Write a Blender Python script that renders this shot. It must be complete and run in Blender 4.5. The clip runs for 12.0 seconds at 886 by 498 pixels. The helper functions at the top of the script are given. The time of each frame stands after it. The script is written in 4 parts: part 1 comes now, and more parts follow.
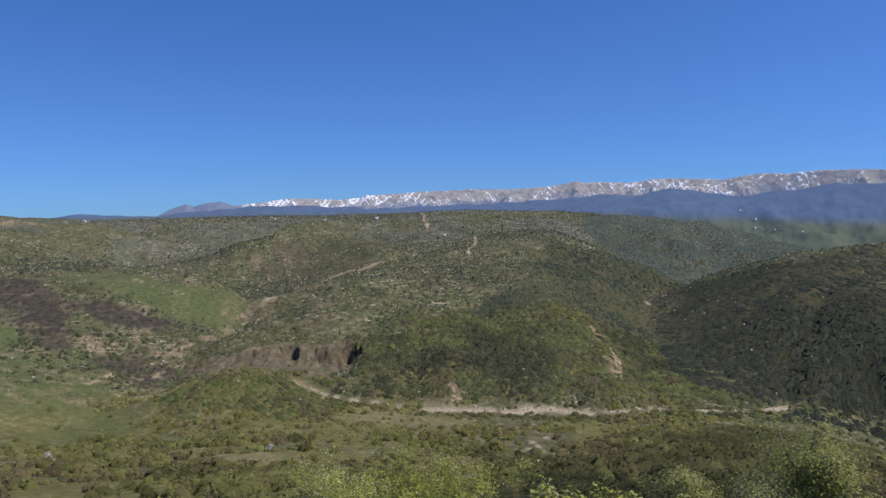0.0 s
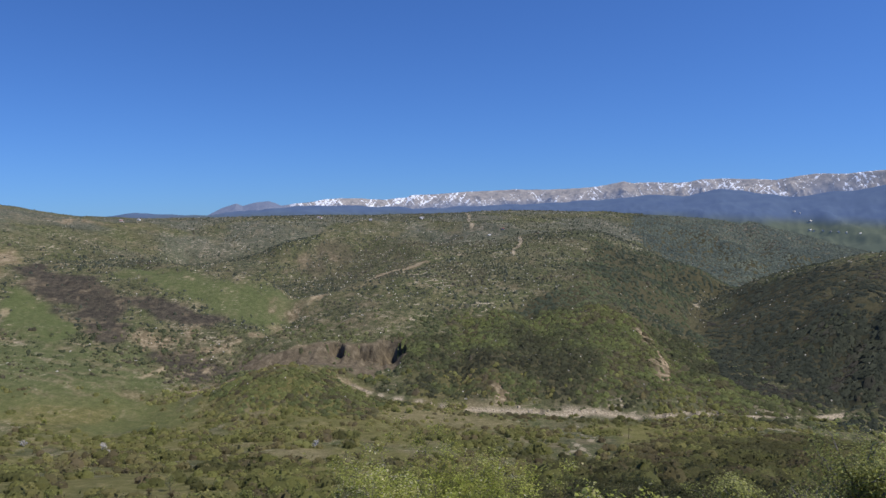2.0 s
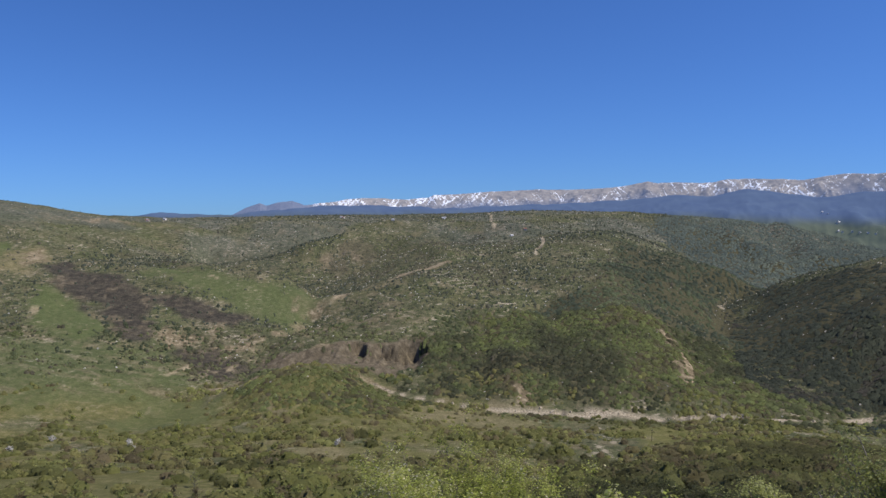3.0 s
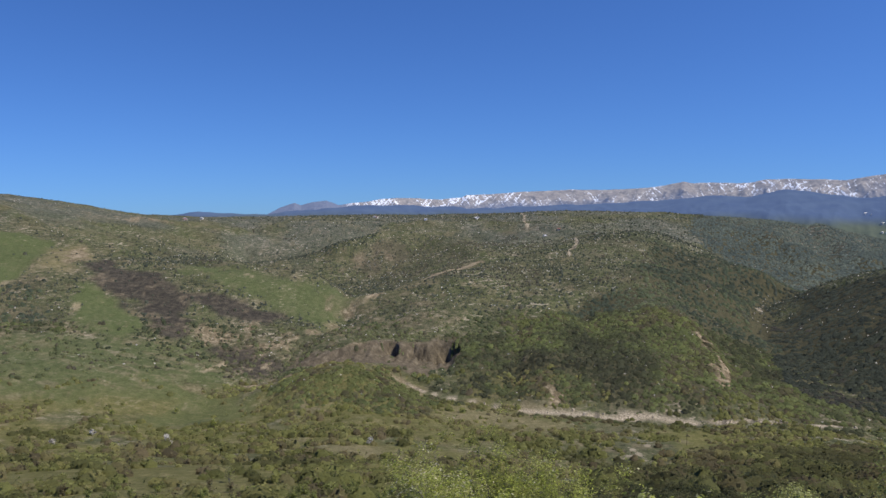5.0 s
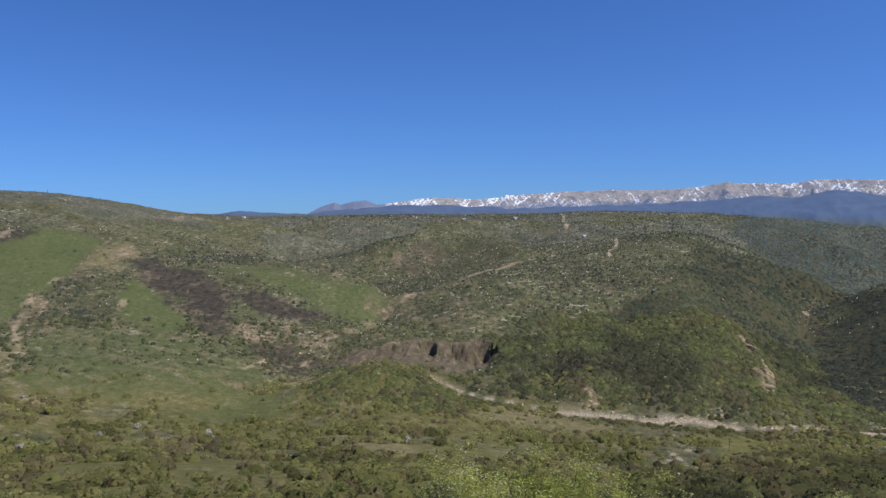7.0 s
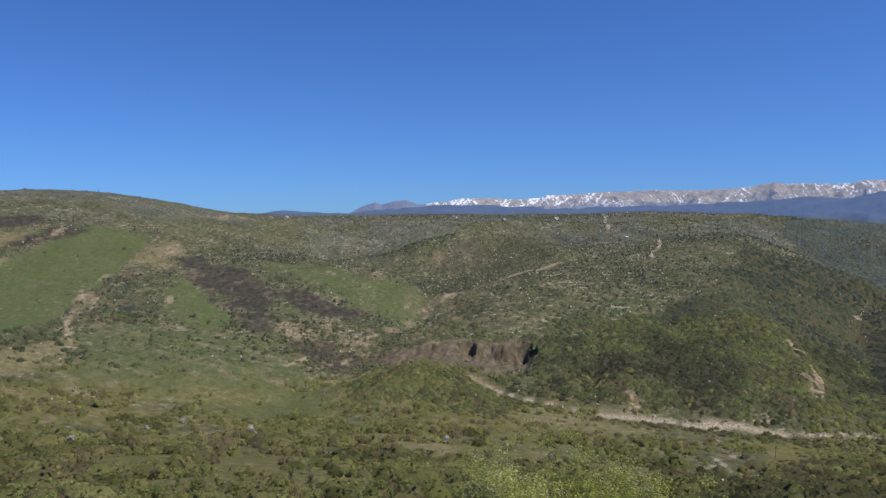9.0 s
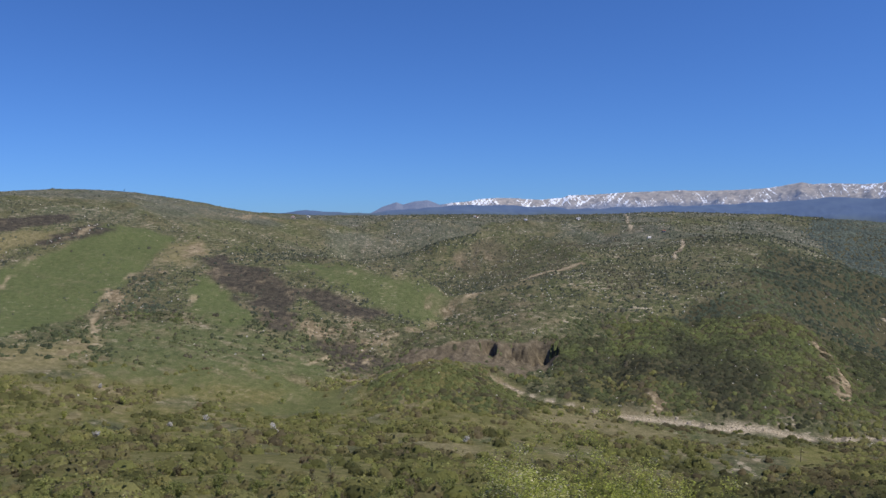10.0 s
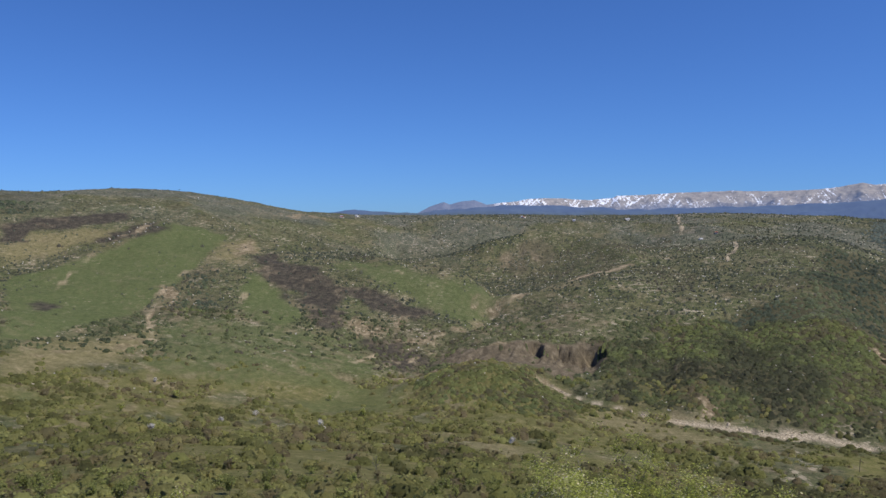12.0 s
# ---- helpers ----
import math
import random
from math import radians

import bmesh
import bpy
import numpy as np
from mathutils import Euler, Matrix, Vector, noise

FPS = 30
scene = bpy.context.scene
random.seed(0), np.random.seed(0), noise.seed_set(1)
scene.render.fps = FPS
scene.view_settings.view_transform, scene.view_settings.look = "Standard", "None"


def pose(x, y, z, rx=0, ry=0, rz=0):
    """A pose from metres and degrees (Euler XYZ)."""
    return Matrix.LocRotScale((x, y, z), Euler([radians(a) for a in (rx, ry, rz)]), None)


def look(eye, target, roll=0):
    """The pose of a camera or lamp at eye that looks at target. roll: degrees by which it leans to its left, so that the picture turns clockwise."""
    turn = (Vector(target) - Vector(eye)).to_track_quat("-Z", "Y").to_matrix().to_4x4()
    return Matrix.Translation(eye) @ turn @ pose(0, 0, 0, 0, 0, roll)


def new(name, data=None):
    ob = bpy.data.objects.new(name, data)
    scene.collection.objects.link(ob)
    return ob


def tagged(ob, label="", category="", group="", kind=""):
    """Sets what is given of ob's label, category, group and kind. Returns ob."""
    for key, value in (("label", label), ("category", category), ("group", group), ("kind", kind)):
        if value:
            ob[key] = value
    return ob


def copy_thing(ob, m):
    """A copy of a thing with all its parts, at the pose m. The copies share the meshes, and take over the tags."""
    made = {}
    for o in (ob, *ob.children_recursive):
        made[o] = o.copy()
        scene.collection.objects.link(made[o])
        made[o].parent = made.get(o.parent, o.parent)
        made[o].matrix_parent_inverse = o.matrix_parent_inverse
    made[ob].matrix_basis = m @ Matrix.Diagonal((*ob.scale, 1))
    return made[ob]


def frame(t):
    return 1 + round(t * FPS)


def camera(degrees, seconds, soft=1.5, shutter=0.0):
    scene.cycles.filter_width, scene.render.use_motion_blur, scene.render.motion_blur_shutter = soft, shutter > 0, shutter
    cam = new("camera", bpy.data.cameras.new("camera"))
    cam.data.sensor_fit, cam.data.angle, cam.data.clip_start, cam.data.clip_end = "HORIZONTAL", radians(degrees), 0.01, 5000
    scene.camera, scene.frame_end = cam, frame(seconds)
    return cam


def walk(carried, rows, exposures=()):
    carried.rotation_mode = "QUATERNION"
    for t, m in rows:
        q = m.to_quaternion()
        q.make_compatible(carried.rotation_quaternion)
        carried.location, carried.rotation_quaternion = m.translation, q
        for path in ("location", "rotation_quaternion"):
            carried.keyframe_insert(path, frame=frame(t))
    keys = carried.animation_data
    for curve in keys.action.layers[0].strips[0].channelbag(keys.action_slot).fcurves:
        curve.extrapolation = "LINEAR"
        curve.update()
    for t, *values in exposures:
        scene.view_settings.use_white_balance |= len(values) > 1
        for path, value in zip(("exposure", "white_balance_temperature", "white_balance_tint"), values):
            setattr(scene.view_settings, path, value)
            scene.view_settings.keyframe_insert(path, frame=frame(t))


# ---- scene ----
EYE = (0.0, 0.0, 200.0)
TILT, LEAN = -6.29, 0.027
cam = camera(63.56, 12.0, soft=1.5)
# seconds and heading in degrees: one slow turn to the left on a tripod
TURN = [(0.0, 0.0), (0.5, 0.90), (1.0, 1.92), (1.5, 2.75), (2.0, 3.60), (2.5, 4.51), (3.0, 5.38), (5.0, 8.01), (5.5, 8.66),
        (6.0, 9.47), (6.5, 10.27), (7.0, 11.10), (9.0, 14.33), (9.5, 15.15), (10.0, 16.02), (10.5, 16.89), (11.0, 17.90),
        (11.5, 18.83), (12.0, 19.79)]
walk(cam, [(t, pose(*EYE, 90 + TILT, LEAN, a)) for t, a in TURN], [(0.0, 0.0), (12.0, 0.0)])

# ---- daylight: clear spring sky, sun high to the right ----
SUN_UP, SUN_TURN = radians(54), radians(98)
world = bpy.data.worlds.new("clear_sky")
scene.world = world
world.use_nodes = True
wn, wl = world.node_tree.nodes, world.node_tree.links
sky = wn.new("ShaderNodeTexSky")
sky.sky_type, sky.sun_disc = "NISHITA", False
sky.sun_elevation, sky.sun_rotation = SUN_UP, SUN_TURN
sky.altitude, sky.air_density, sky.dust_density, sky.ozone_density = 900, 1.0, 1.0, 4.0
spot = wn.new("ShaderNodeTexCoord")
lift = wn.new("ShaderNodeVectorMath")
lift.operation, lift.inputs[1].default_value = "ADD", (0, 0, 0.095)
wl.new(spot.outputs["Generated"], lift.inputs[0])
wl.new(lift.outputs[0], sky.inputs["Vector"])
tint = wn.new("ShaderNodeMix")
tint.data_type, tint.blend_type = "RGBA", "MULTIPLY"
tint.inputs[0].default_value, tint.inputs[7].default_value = 1.0, (0.475, 0.785, 1.33, 1)
wl.new(sky.outputs["Color"], tint.inputs[6])
wl.new(tint.outputs[2], wn["Background"].inputs["Color"])
wn["Background"].inputs["Strength"].default_value = 0.095
sun = new("sun", bpy.data.lights.new("sun", "SUN"))
sun.data.energy, sun.data.angle, sun.data.color = 4.2, radians(0.53), (1.0, 0.915, 0.80)
sun.matrix_world = look((1500 * math.sin(SUN_TURN), 1500 * math.cos(SUN_TURN), 1500 * math.tan(SUN_UP)), (0, 0, 0))


# ---- materials ----
def surface(name, rough=0.9):
    """A node material; gives the material, its nodes, links and the main shader."""
    m = bpy.data.materials.new(name)
    m.use_nodes = True
    n, l = m.node_tree.nodes, m.node_tree.links
    b = n["Principled BSDF"]
    b.inputs["Roughness"].default_value = rough
    b.inputs["Specular IOR Level"].default_value = 0.04
    return m, n, l, b


def grain(n, l, size, detail=5.0, rough=0.6, stretch=(1, 1, 1)):
    """Noise with cells of so many metres, fixed to the world."""
    where, scale = n.new("ShaderNodeNewGeometry"), n.new("ShaderNodeVectorMath")
    scale.operation, scale.inputs[1].default_value = "MULTIPLY", [s / size for s in stretch]
    l.new(where.outputs["Position"], scale.inputs[0])
    tex = n.new("ShaderNodeTexNoise")
    tex.inputs["Scale"].default_value, tex.inputs["Detail"].default_value, tex.inputs["Roughness"].default_value = 1.0, detail, rough
    l.new(scale.outputs[0], tex.inputs["Vector"])
    return tex.outputs["Fac"]


def steps(n, l, value, stops):
    """Colours along a value: (place, colour) pairs."""
    r = n.new("ShaderNodeValToRGB")
    while len(r.color_ramp.elements) < len(stops):
        r.color_ramp.elements.new(0.5)
    for e, (at, c) in zip(r.color_ramp.elements, stops):
        e.position, e.color = at, (*c, 1) if len(c) == 3 else c
    l.new(value, r.inputs["Fac"])
    return r.outputs["Color"]


def blend(n, l, fac, a, b, mode="MIX"):
    x = n.new("ShaderNodeMix")
    x.data_type, x.blend_type = "RGBA", mode
    for value, socket in ((fac, x.inputs[0]), (a, x.inputs[6]), (b, x.inputs[7])):
        if hasattr(value, "is_linked"):
            l.new(value, socket)
        else:
            socket.default_value = value if isinstance(value, float) else (*value, 1)
    return x.outputs[2]


def number(n, name):
    a = n.new("ShaderNodeAttribute")
    a.attribute_name = name
    return a.outputs["Fac"]


def sharpen(n, l, value, lo, hi):
    m = n.new("ShaderNodeMapRange")
    m.inputs["From Min"].default_value, m.inputs["From Max"].default_value = lo, hi
    l.new(value, m.inputs["Value"])
    return m.outputs[0]


def dented(n, l, b, value, strength, depth):
    x = n.new("ShaderNodeBump")
    x.inputs["Strength"].default_value, x.inputs["Distance"].default_value = strength, depth
    l.new(value, x.inputs["Height"])
    l.new(x.outputs[0], b.inputs["Normal"])


def earth_material():
    m, n, l, b = surface("earth", 0.95)
    big, mid, fine = grain(n, l, 70), grain(n, l, 6, 6, 0.7), grain(n, l, 1.3, 5, 0.7)
    scrub = steps(n, l, mid, [(0.34, (0.067, 0.073, 0.040)), (0.50, (0.105, 0.110, 0.060)), (0.60, (0.153, 0.143, 0.085)), (0.72, (0.238, 0.207, 0.135))])
    scrub = blend(n, l, sharpen(n, l, big, 0.42, 0.62), scrub, steps(n, l, mid, [(0.36, (0.071, 0.084, 0.040)), (0.52, (0.110, 0.123, 0.058)), (0.65, (0.161, 0.153, 0.087)), (0.74, (0.244, 0.216, 0.137))]))
    meadow = steps(n, l, mid, [(0.30, (0.087, 0.107, 0.045)), (0.52, (0.108, 0.134, 0.055)), (0.68, (0.138, 0.148, 0.068)), (0.78, (0.209, 0.185, 0.103))])
    lush = steps(n, l, mid, [(0.32, (0.109, 0.112, 0.038)), (0.52, (0.163, 0.156, 0.057)), (0.66, (0.237, 0.205, 0.091)), (0.75, (0.341, 0.282, 0.158))])
    dry = steps(n, l, mid, [(0.3, (0.116, 0.110, 0.052)), (0.5, (0.190, 0.172, 0.088)), (0.7, (0.295, 0.250, 0.145))])
    burnt = steps(n, l, mid, [(0.32, (0.036, 0.032, 0.029)), (0.50, (0.062, 0.054, 0.047)), (0.66, (0.115, 0.102, 0.074))])
    soil = steps(n, l, grain(n, l, 5, 6, 0.7, (1, 1, 0.25)), [(0.32, (0.110, 0.090, 0.058)), (0.48, (0.215, 0.172, 0.108)), (0.64, (0.44, 0.365, 0.25))])
    shale = steps(n, l, grain(n, l, 5, 6, 0.72, (1, 1, 0.35)), [(0.32, (0.083, 0.068, 0.048)), (0.5, (0.140, 0.116, 0.081)), (0.66, (0.235, 0.199, 0.140))])
    track = steps(n, l, mid, [(0.3, (0.22, 0.175, 0.11)), (0.5, (0.36, 0.295, 0.19)), (0.7, (0.52, 0.44, 0.30))])
    floor = steps(n, l, mid, [(0.35, (0.066, 0.067, 0.039)), (0.7, (0.116, 0.105, 0.062))])
    # turf of the far hills, with blue-grey distance haze put into its colour
    hazed_turf = steps(n, l, grain(n, l, 9, 6, 0.7), [(0.34, (0.081, 0.096, 0.080)), (0.50, (0.118, 0.129, 0.103)), (0.62, (0.168, 0.162, 0.134)), (0.70, (0.283, 0.257, 0.217))])
    stones = steps(n, l, fine, [(0.3, (0.20, 0.165, 0.11)), (0.5, (0.40, 0.34, 0.245)), (0.68, (0.64, 0.56, 0.43))])
    # narrow treads and breaks of pale earth that run level along the slopes
    drift, lean = n.new("ShaderNodeMath"), n.new("ShaderNodeMath")
    drift.operation, drift.inputs[1].default_value, drift.inputs[2].default_value = "MULTIPLY_ADD", 0.32, -0.16
    l.new(grain(n, l, 42, 3, 0.55), drift.inputs[0])
    l.new(drift.outputs[0], lean.inputs[0])
    l.new(grain(n, l, 8, 5, 0.72, (1, 1, 6)), lean.inputs[1])
    ledge = lean.outputs[0]
    scar = blend(n, l, sharpen(n, l, grain(n, l, 26, 3, 0.5), 0.40, 0.60), (0.20, 0.178, 0.112), (0.38, 0.335, 0.245))
    colour = blend(n, l, sharpen(n, l, ledge, 0.575, 0.62), scrub, scar)
    colour = blend(n, l, sharpen(n, l, ledge, 0.435, 0.385), colour, (0.046, 0.050, 0.030))
    hazed_turf = blend(n, l, sharpen(n, l, ledge, 0.58, 0.62), hazed_turf, (0.31, 0.29, 0.235))
    hazed_turf = blend(n, l, sharpen(n, l, ledge, 0.43, 0.38), hazed_turf, (0.055, 0.064, 0.050))
    meadow = blend(n, l, sharpen(n, l, ledge, 0.66, 0.70), meadow, (0.34, 0.30, 0.19))
    for name, cover in (("woods", floor), ("hazed_turf", hazed_turf), ("lush", lush), ("meadow", meadow), ("dry", dry), ("burnt", burnt), ("soil", soil), ("shale", shale), ("track", track), ("gravel", stones), ("bed_streaks", (0.075, 0.070, 0.058))):
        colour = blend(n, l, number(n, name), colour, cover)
    colour = blend(n, l, 0.6, colour, steps(n, l, fine, [(0.3, (0.40, 0.40, 0.40)), (0.5, (0.90, 0.90, 0.90)), (0.7, (1.30, 1.26, 1.18))]), "MULTIPLY")
    l.new(colour, b.inputs["Base Color"])
    dented(n, l, b, mid, 0.7, 1.4)
    return m


def leaf_material(name, stops, glow_through=0.35, leafy=0.0, mottle=0.5):
    """Foliage whose colour goes by each bush's own tone."""
    m, n, l, b = surface(name, 0.7)
    colour = steps(n, l, number(n, "tone"), stops)
    isle = n.new("ShaderNodeNewGeometry")
    colour = blend(n, l, mottle, colour, steps(n, l, isle.outputs["Random Per Island"], [(0.0, (0.40, 0.42, 0.42)), (1.0, (1.46, 1.42, 1.36))]), "MULTIPLY")
    if leafy:
        sprays = grain(n, l, 0.9, 4, 0.75)
        colour = blend(n, l, leafy, colour, steps(n, l, sprays, [(0.36, (0.48, 0.49, 0.47)), (0.5, (0.92, 0.92, 0.92)), (0.66, (1.45, 1.4, 1.3))]), "MULTIPLY")
        dented(n, l, b, sprays, 0.8, 0.6)
    l.new(colour, b.inputs["Base Color"])
    thin, mix = n.new("ShaderNodeBsdfTranslucent"), n.new("ShaderNodeMixShader")
    l.new(colour, thin.inputs["Color"])
    mix.inputs[0].default_value = glow_through
    l.new(b.outputs[0], mix.inputs[1])
    l.new(thin.outputs[0], mix.inputs[2])
    l.new(mix.outputs[0], n["Material Output"].inputs["Surface"])
    return m


def bark_material():
    m, n, l, b = surface("bark", 0.95)
    l.new(steps(n, l, grain(n, l, 0.25, 6, 0.7, (1, 1, 0.2)), [(0.3, (0.095, 0.082, 0.066)), (0.55, (0.19, 0.17, 0.14)), (0.75, (0.30, 0.28, 0.25))]), b.inputs["Base Color"])
    return m


def range_material(name, snowy):
    """Far mountains; the blue haze of miles is mixed into colour and glow."""
    m, n, l, b = surface(name, 1.0)
    haze_share = number(n, "haze_share")
    if snowy:
        rock = steps(n, l, grain(n, l, 38, 7, 0.7), [(0.34, (0.15, 0.138, 0.125)), (0.5, (0.27, 0.24, 0.205)), (0.66, (0.38, 0.34, 0.285))])
        # snow lies in the gullies, with ragged edges
        ragged = n.new("ShaderNodeMath")
        ragged.operation = "ADD"
        l.new(number(n, "snow"), ragged.inputs[0])
        l.new(grain(n, l, 14, 4, 0.65), ragged.inputs[1])
        colour = blend(n, l, sharpen(n, l, ragged.outputs[0], 1.00, 1.09), rock, (0.82, 0.85, 0.9))
        colour = blend(n, l, haze_share, colour, (0.085, 0.10, 0.13))
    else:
        # wood colours are blued by haze, field colours hardly
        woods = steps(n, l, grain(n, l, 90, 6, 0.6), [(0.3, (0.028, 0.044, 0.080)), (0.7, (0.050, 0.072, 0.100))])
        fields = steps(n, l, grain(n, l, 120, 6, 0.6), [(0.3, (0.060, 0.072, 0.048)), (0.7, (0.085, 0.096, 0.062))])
        colour = blend(n, l, haze_share, fields, woods)
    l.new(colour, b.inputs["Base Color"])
    haze_glow = blend(n, l, haze_share, *(((0.048, 0.070, 0.125), (0.068, 0.106, 0.222)) if snowy else ((0.034, 0.050, 0.058), (0.062, 0.094, 0.190))))
    l.new(haze_glow, b.inputs["Emission Color"])
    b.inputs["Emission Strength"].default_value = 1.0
    return m


EARTH, BARK = earth_material(), bark_material()


def plain_material(name, a, b_colour, rough=0.8, size=0.6, metal=0.0):
    """Paint, wood or metal with a little grime."""
    m, n, l, b = surface(name, rough)
    b.inputs["Metallic"].default_value = metal
    l.new(steps(n, l, grain(n, l, size, 5, 0.65), [(0.3, a), (0.7, b_colour)]), b.inputs["Base Color"])
    return m


SCRUB_LEAVES = leaf_material("scrub_leaves", [(0.0, (0.092, 0.111, 0.072)), (0.30, (0.123, 0.147, 0.087)), (0.52, (0.162, 0.195, 0.103)), (0.68, (0.207, 0.236, 0.114)), (0.80, (0.152, 0.140, 0.107)), (0.93, (0.224, 0.248, 0.123)), (0.965, (0.80, 0.78, 0.74))], 0.5, 0.5)
WOOD_LEAVES = leaf_material("wood_leaves", [(0.0, (0.084, 0.088, 0.063)), (0.30, (0.110, 0.121, 0.073)), (0.50, (0.147, 0.169, 0.086)), (0.66, (0.204, 0.240, 0.102)), (0.74, (0.231, 0.270, 0.108)), (0.80, (0.158, 0.139, 0.093)), (0.95, (0.226, 0.259, 0.100)), (0.985, (0.75, 0.74, 0.70))], 0.5, 0.35)
# bare twigs, the slope's shade and a little blue haze in one dark colour
BARE_SHADED_LEAVES = leaf_material("bare_shaded_wood", [(0.0, (0.060, 0.072, 0.059)), (0.40, (0.076, 0.090, 0.070)), (0.65, (0.092, 0.106, 0.077)), (0.80, (0.096, 0.090, 0.081)), (0.95, (0.120, 0.135, 0.083)), (0.985, (0.6, 0.58, 0.54))], 0.45, 0.6, 0.4)
# the next three have distance haze put into the leaf colour, bluer and paler
HILL_HAZE_LEAVES = leaf_material("hill_haze_leaves", [(0.0, (0.100, 0.123, 0.093)), (0.35, (0.124, 0.155, 0.107)), (0.60, (0.160, 0.197, 0.117)), (0.72, (0.188, 0.225, 0.127)), (0.80, (0.148, 0.151, 0.119)), (0.95, (0.203, 0.239, 0.133)), (0.985, (0.75, 0.74, 0.70))], 0.5, 0.3)
FAR_HAZE_LEAVES = leaf_material("far_haze_leaves", [(0.0, (0.151, 0.193, 0.179)), (0.35, (0.184, 0.228, 0.201)), (0.60, (0.229, 0.270, 0.219)), (0.80, (0.229, 0.244, 0.215)), (0.95, (0.256, 0.293, 0.205)), (0.985, (0.7, 0.7, 0.68))], 0.5, 0.3)
FAR_HAZE_SCRUB = leaf_material("far_haze_scrub", [(0.0, (0.089, 0.109, 0.091)), (0.35, (0.115, 0.134, 0.104)), (0.62, (0.147, 0.164, 0.119)), (0.82, (0.162, 0.151, 0.121)), (0.93, (0.184, 0.189, 0.130)), (0.965, (0.80, 0.78, 0.74))], 0.5, 0.4)
NEAR_SCRUB = leaf_material("near_scrub", [(0.0, (0.142, 0.145, 0.067)), (0.30, (0.197, 0.206, 0.085)), (0.52, (0.259, 0.275, 0.102)), (0.68, (0.315, 0.310, 0.127)), (0.80, (0.218, 0.188, 0.114)), (0.93, (0.344, 0.360, 0.138)), (0.965, (0.80, 0.78, 0.74))], 0.55, 0.3)
NEAR_WOOD = leaf_material("near_wood", [(0.0, (0.117, 0.119, 0.061)), (0.35, (0.154, 0.158, 0.074)), (0.60, (0.196, 0.209, 0.085)), (0.80, (0.171, 0.148, 0.089)), (0.93, (0.226, 0.238, 0.104)), (0.985, (0.6, 0.58, 0.54))], 0.55, 0.4)
FRESH_LEAVES = leaf_material("fresh_leaves", [(0.0, (0.180, 0.185, 0.070)), (0.30, (0.310, 0.345, 0.092)), (0.55, (0.480, 0.545, 0.130)), (0.80, (0.590, 0.570, 0.245)), (1.0, (0.82, 0.78, 0.60))], 0.55, 0, 0.6)
GREEN_NEAR = leaf_material("green_leaves", [(0.0, (0.124, 0.143, 0.055)), (0.5, (0.195, 0.224, 0.078)), (1.0, (0.299, 0.319, 0.117))], 0.5)
OLIVE_NEAR = leaf_material("olive_leaves", [(0.0, (0.084, 0.089, 0.045)), (0.5, (0.128, 0.134, 0.064)), (1.0, (0.188, 0.182, 0.096))], 0.5)
DARK_NEAR = leaf_material("dark_leaves", [(0.0, (0.066, 0.075, 0.039)), (0.5, (0.101, 0.114, 0.055)), (1.0, (0.147, 0.158, 0.077))], 0.5)
BUD_NEAR = leaf_material("brown_buds", [(0.0, (0.121, 0.099, 0.067)), (0.5, (0.172, 0.144, 0.092)), (1.0, (0.213, 0.201, 0.098))], 0.45)
THICKET_BUDS = leaf_material("thicket_buds", [(0.0, (0.080, 0.066, 0.050)), (0.5, (0.115, 0.098, 0.068)), (1.0, (0.148, 0.140, 0.078))], 0.45)
SPRING_NEAR = leaf_material("spring_leaves", [(0.0, (0.172, 0.201, 0.075)), (0.5, (0.287, 0.322, 0.109)), (1.0, (0.414, 0.425, 0.172))], 0.5)
PALE_NEAR = leaf_material("pale_leaves", [(0.0, (0.245, 0.275, 0.095)), (0.5, (0.375, 0.405, 0.135)), (1.0, (0.520, 0.530, 0.270))], 0.55)
BLOSSOM = leaf_material("white_blossom", [(0.0, (0.359, 0.333, 0.235)), (0.4, (0.62, 0.60, 0.57)), (1.0, (0.80, 0.79, 0.77))], 0.3)
PALE_BARK = plain_material("pale_bark", (0.14, 0.125, 0.105), (0.30, 0.28, 0.25), 0.9, 0.2)
POLE_WOOD = plain_material("weathered_wood", (0.075, 0.062, 0.050), (0.17, 0.15, 0.13), 0.9, 0.15)
PALE_PAINT = plain_material("pale_paint", (0.60, 0.59, 0.56), (0.75, 0.74, 0.71), 0.6)
WHITEWASH = plain_material("whitewash", (0.66, 0.64, 0.60), (0.82, 0.81, 0.78), 0.9, 0.9)
DARK_METAL = plain_material("dark_metal", (0.035, 0.034, 0.033), (0.075, 0.068, 0.062), 0.6, 0.4, 0.5)
TIN_ROOF = plain_material("tin_roof", (0.48, 0.48, 0.48), (0.66, 0.66, 0.66), 0.5, 0.7, 0.3)
RED_ROOF = plain_material("red_roof", (0.24, 0.10, 0.065), (0.36, 0.17, 0.11), 0.8, 0.5)
BRICK_PAINT = plain_material("chimney_brick", (0.22, 0.11, 0.08), (0.33, 0.19, 0.14), 0.9, 0.2)
WINDOW_DARK = plain_material("window_glass", (0.02, 0.022, 0.025), (0.04, 0.045, 0.05), 0.1, 0.5)
RIVER_STONE = plain_material("river_stone", (0.36, 0.30, 0.21), (0.60, 0.52, 0.39), 0.9, 1.5)
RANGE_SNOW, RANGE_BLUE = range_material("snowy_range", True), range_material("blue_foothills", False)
# Landforms: heights known along valleys, spurs and ridges (x, y, z in metres).
# bed of the river
RIVER = [
    (380, 601, -2), (307, 602, 0), (220.6, 581, 1), (124.7, 575, 2), (54.6, 578, 3), (-25.6, 580, 4), (-90.2,
    602, 6), (-120.8, 622, 9)]
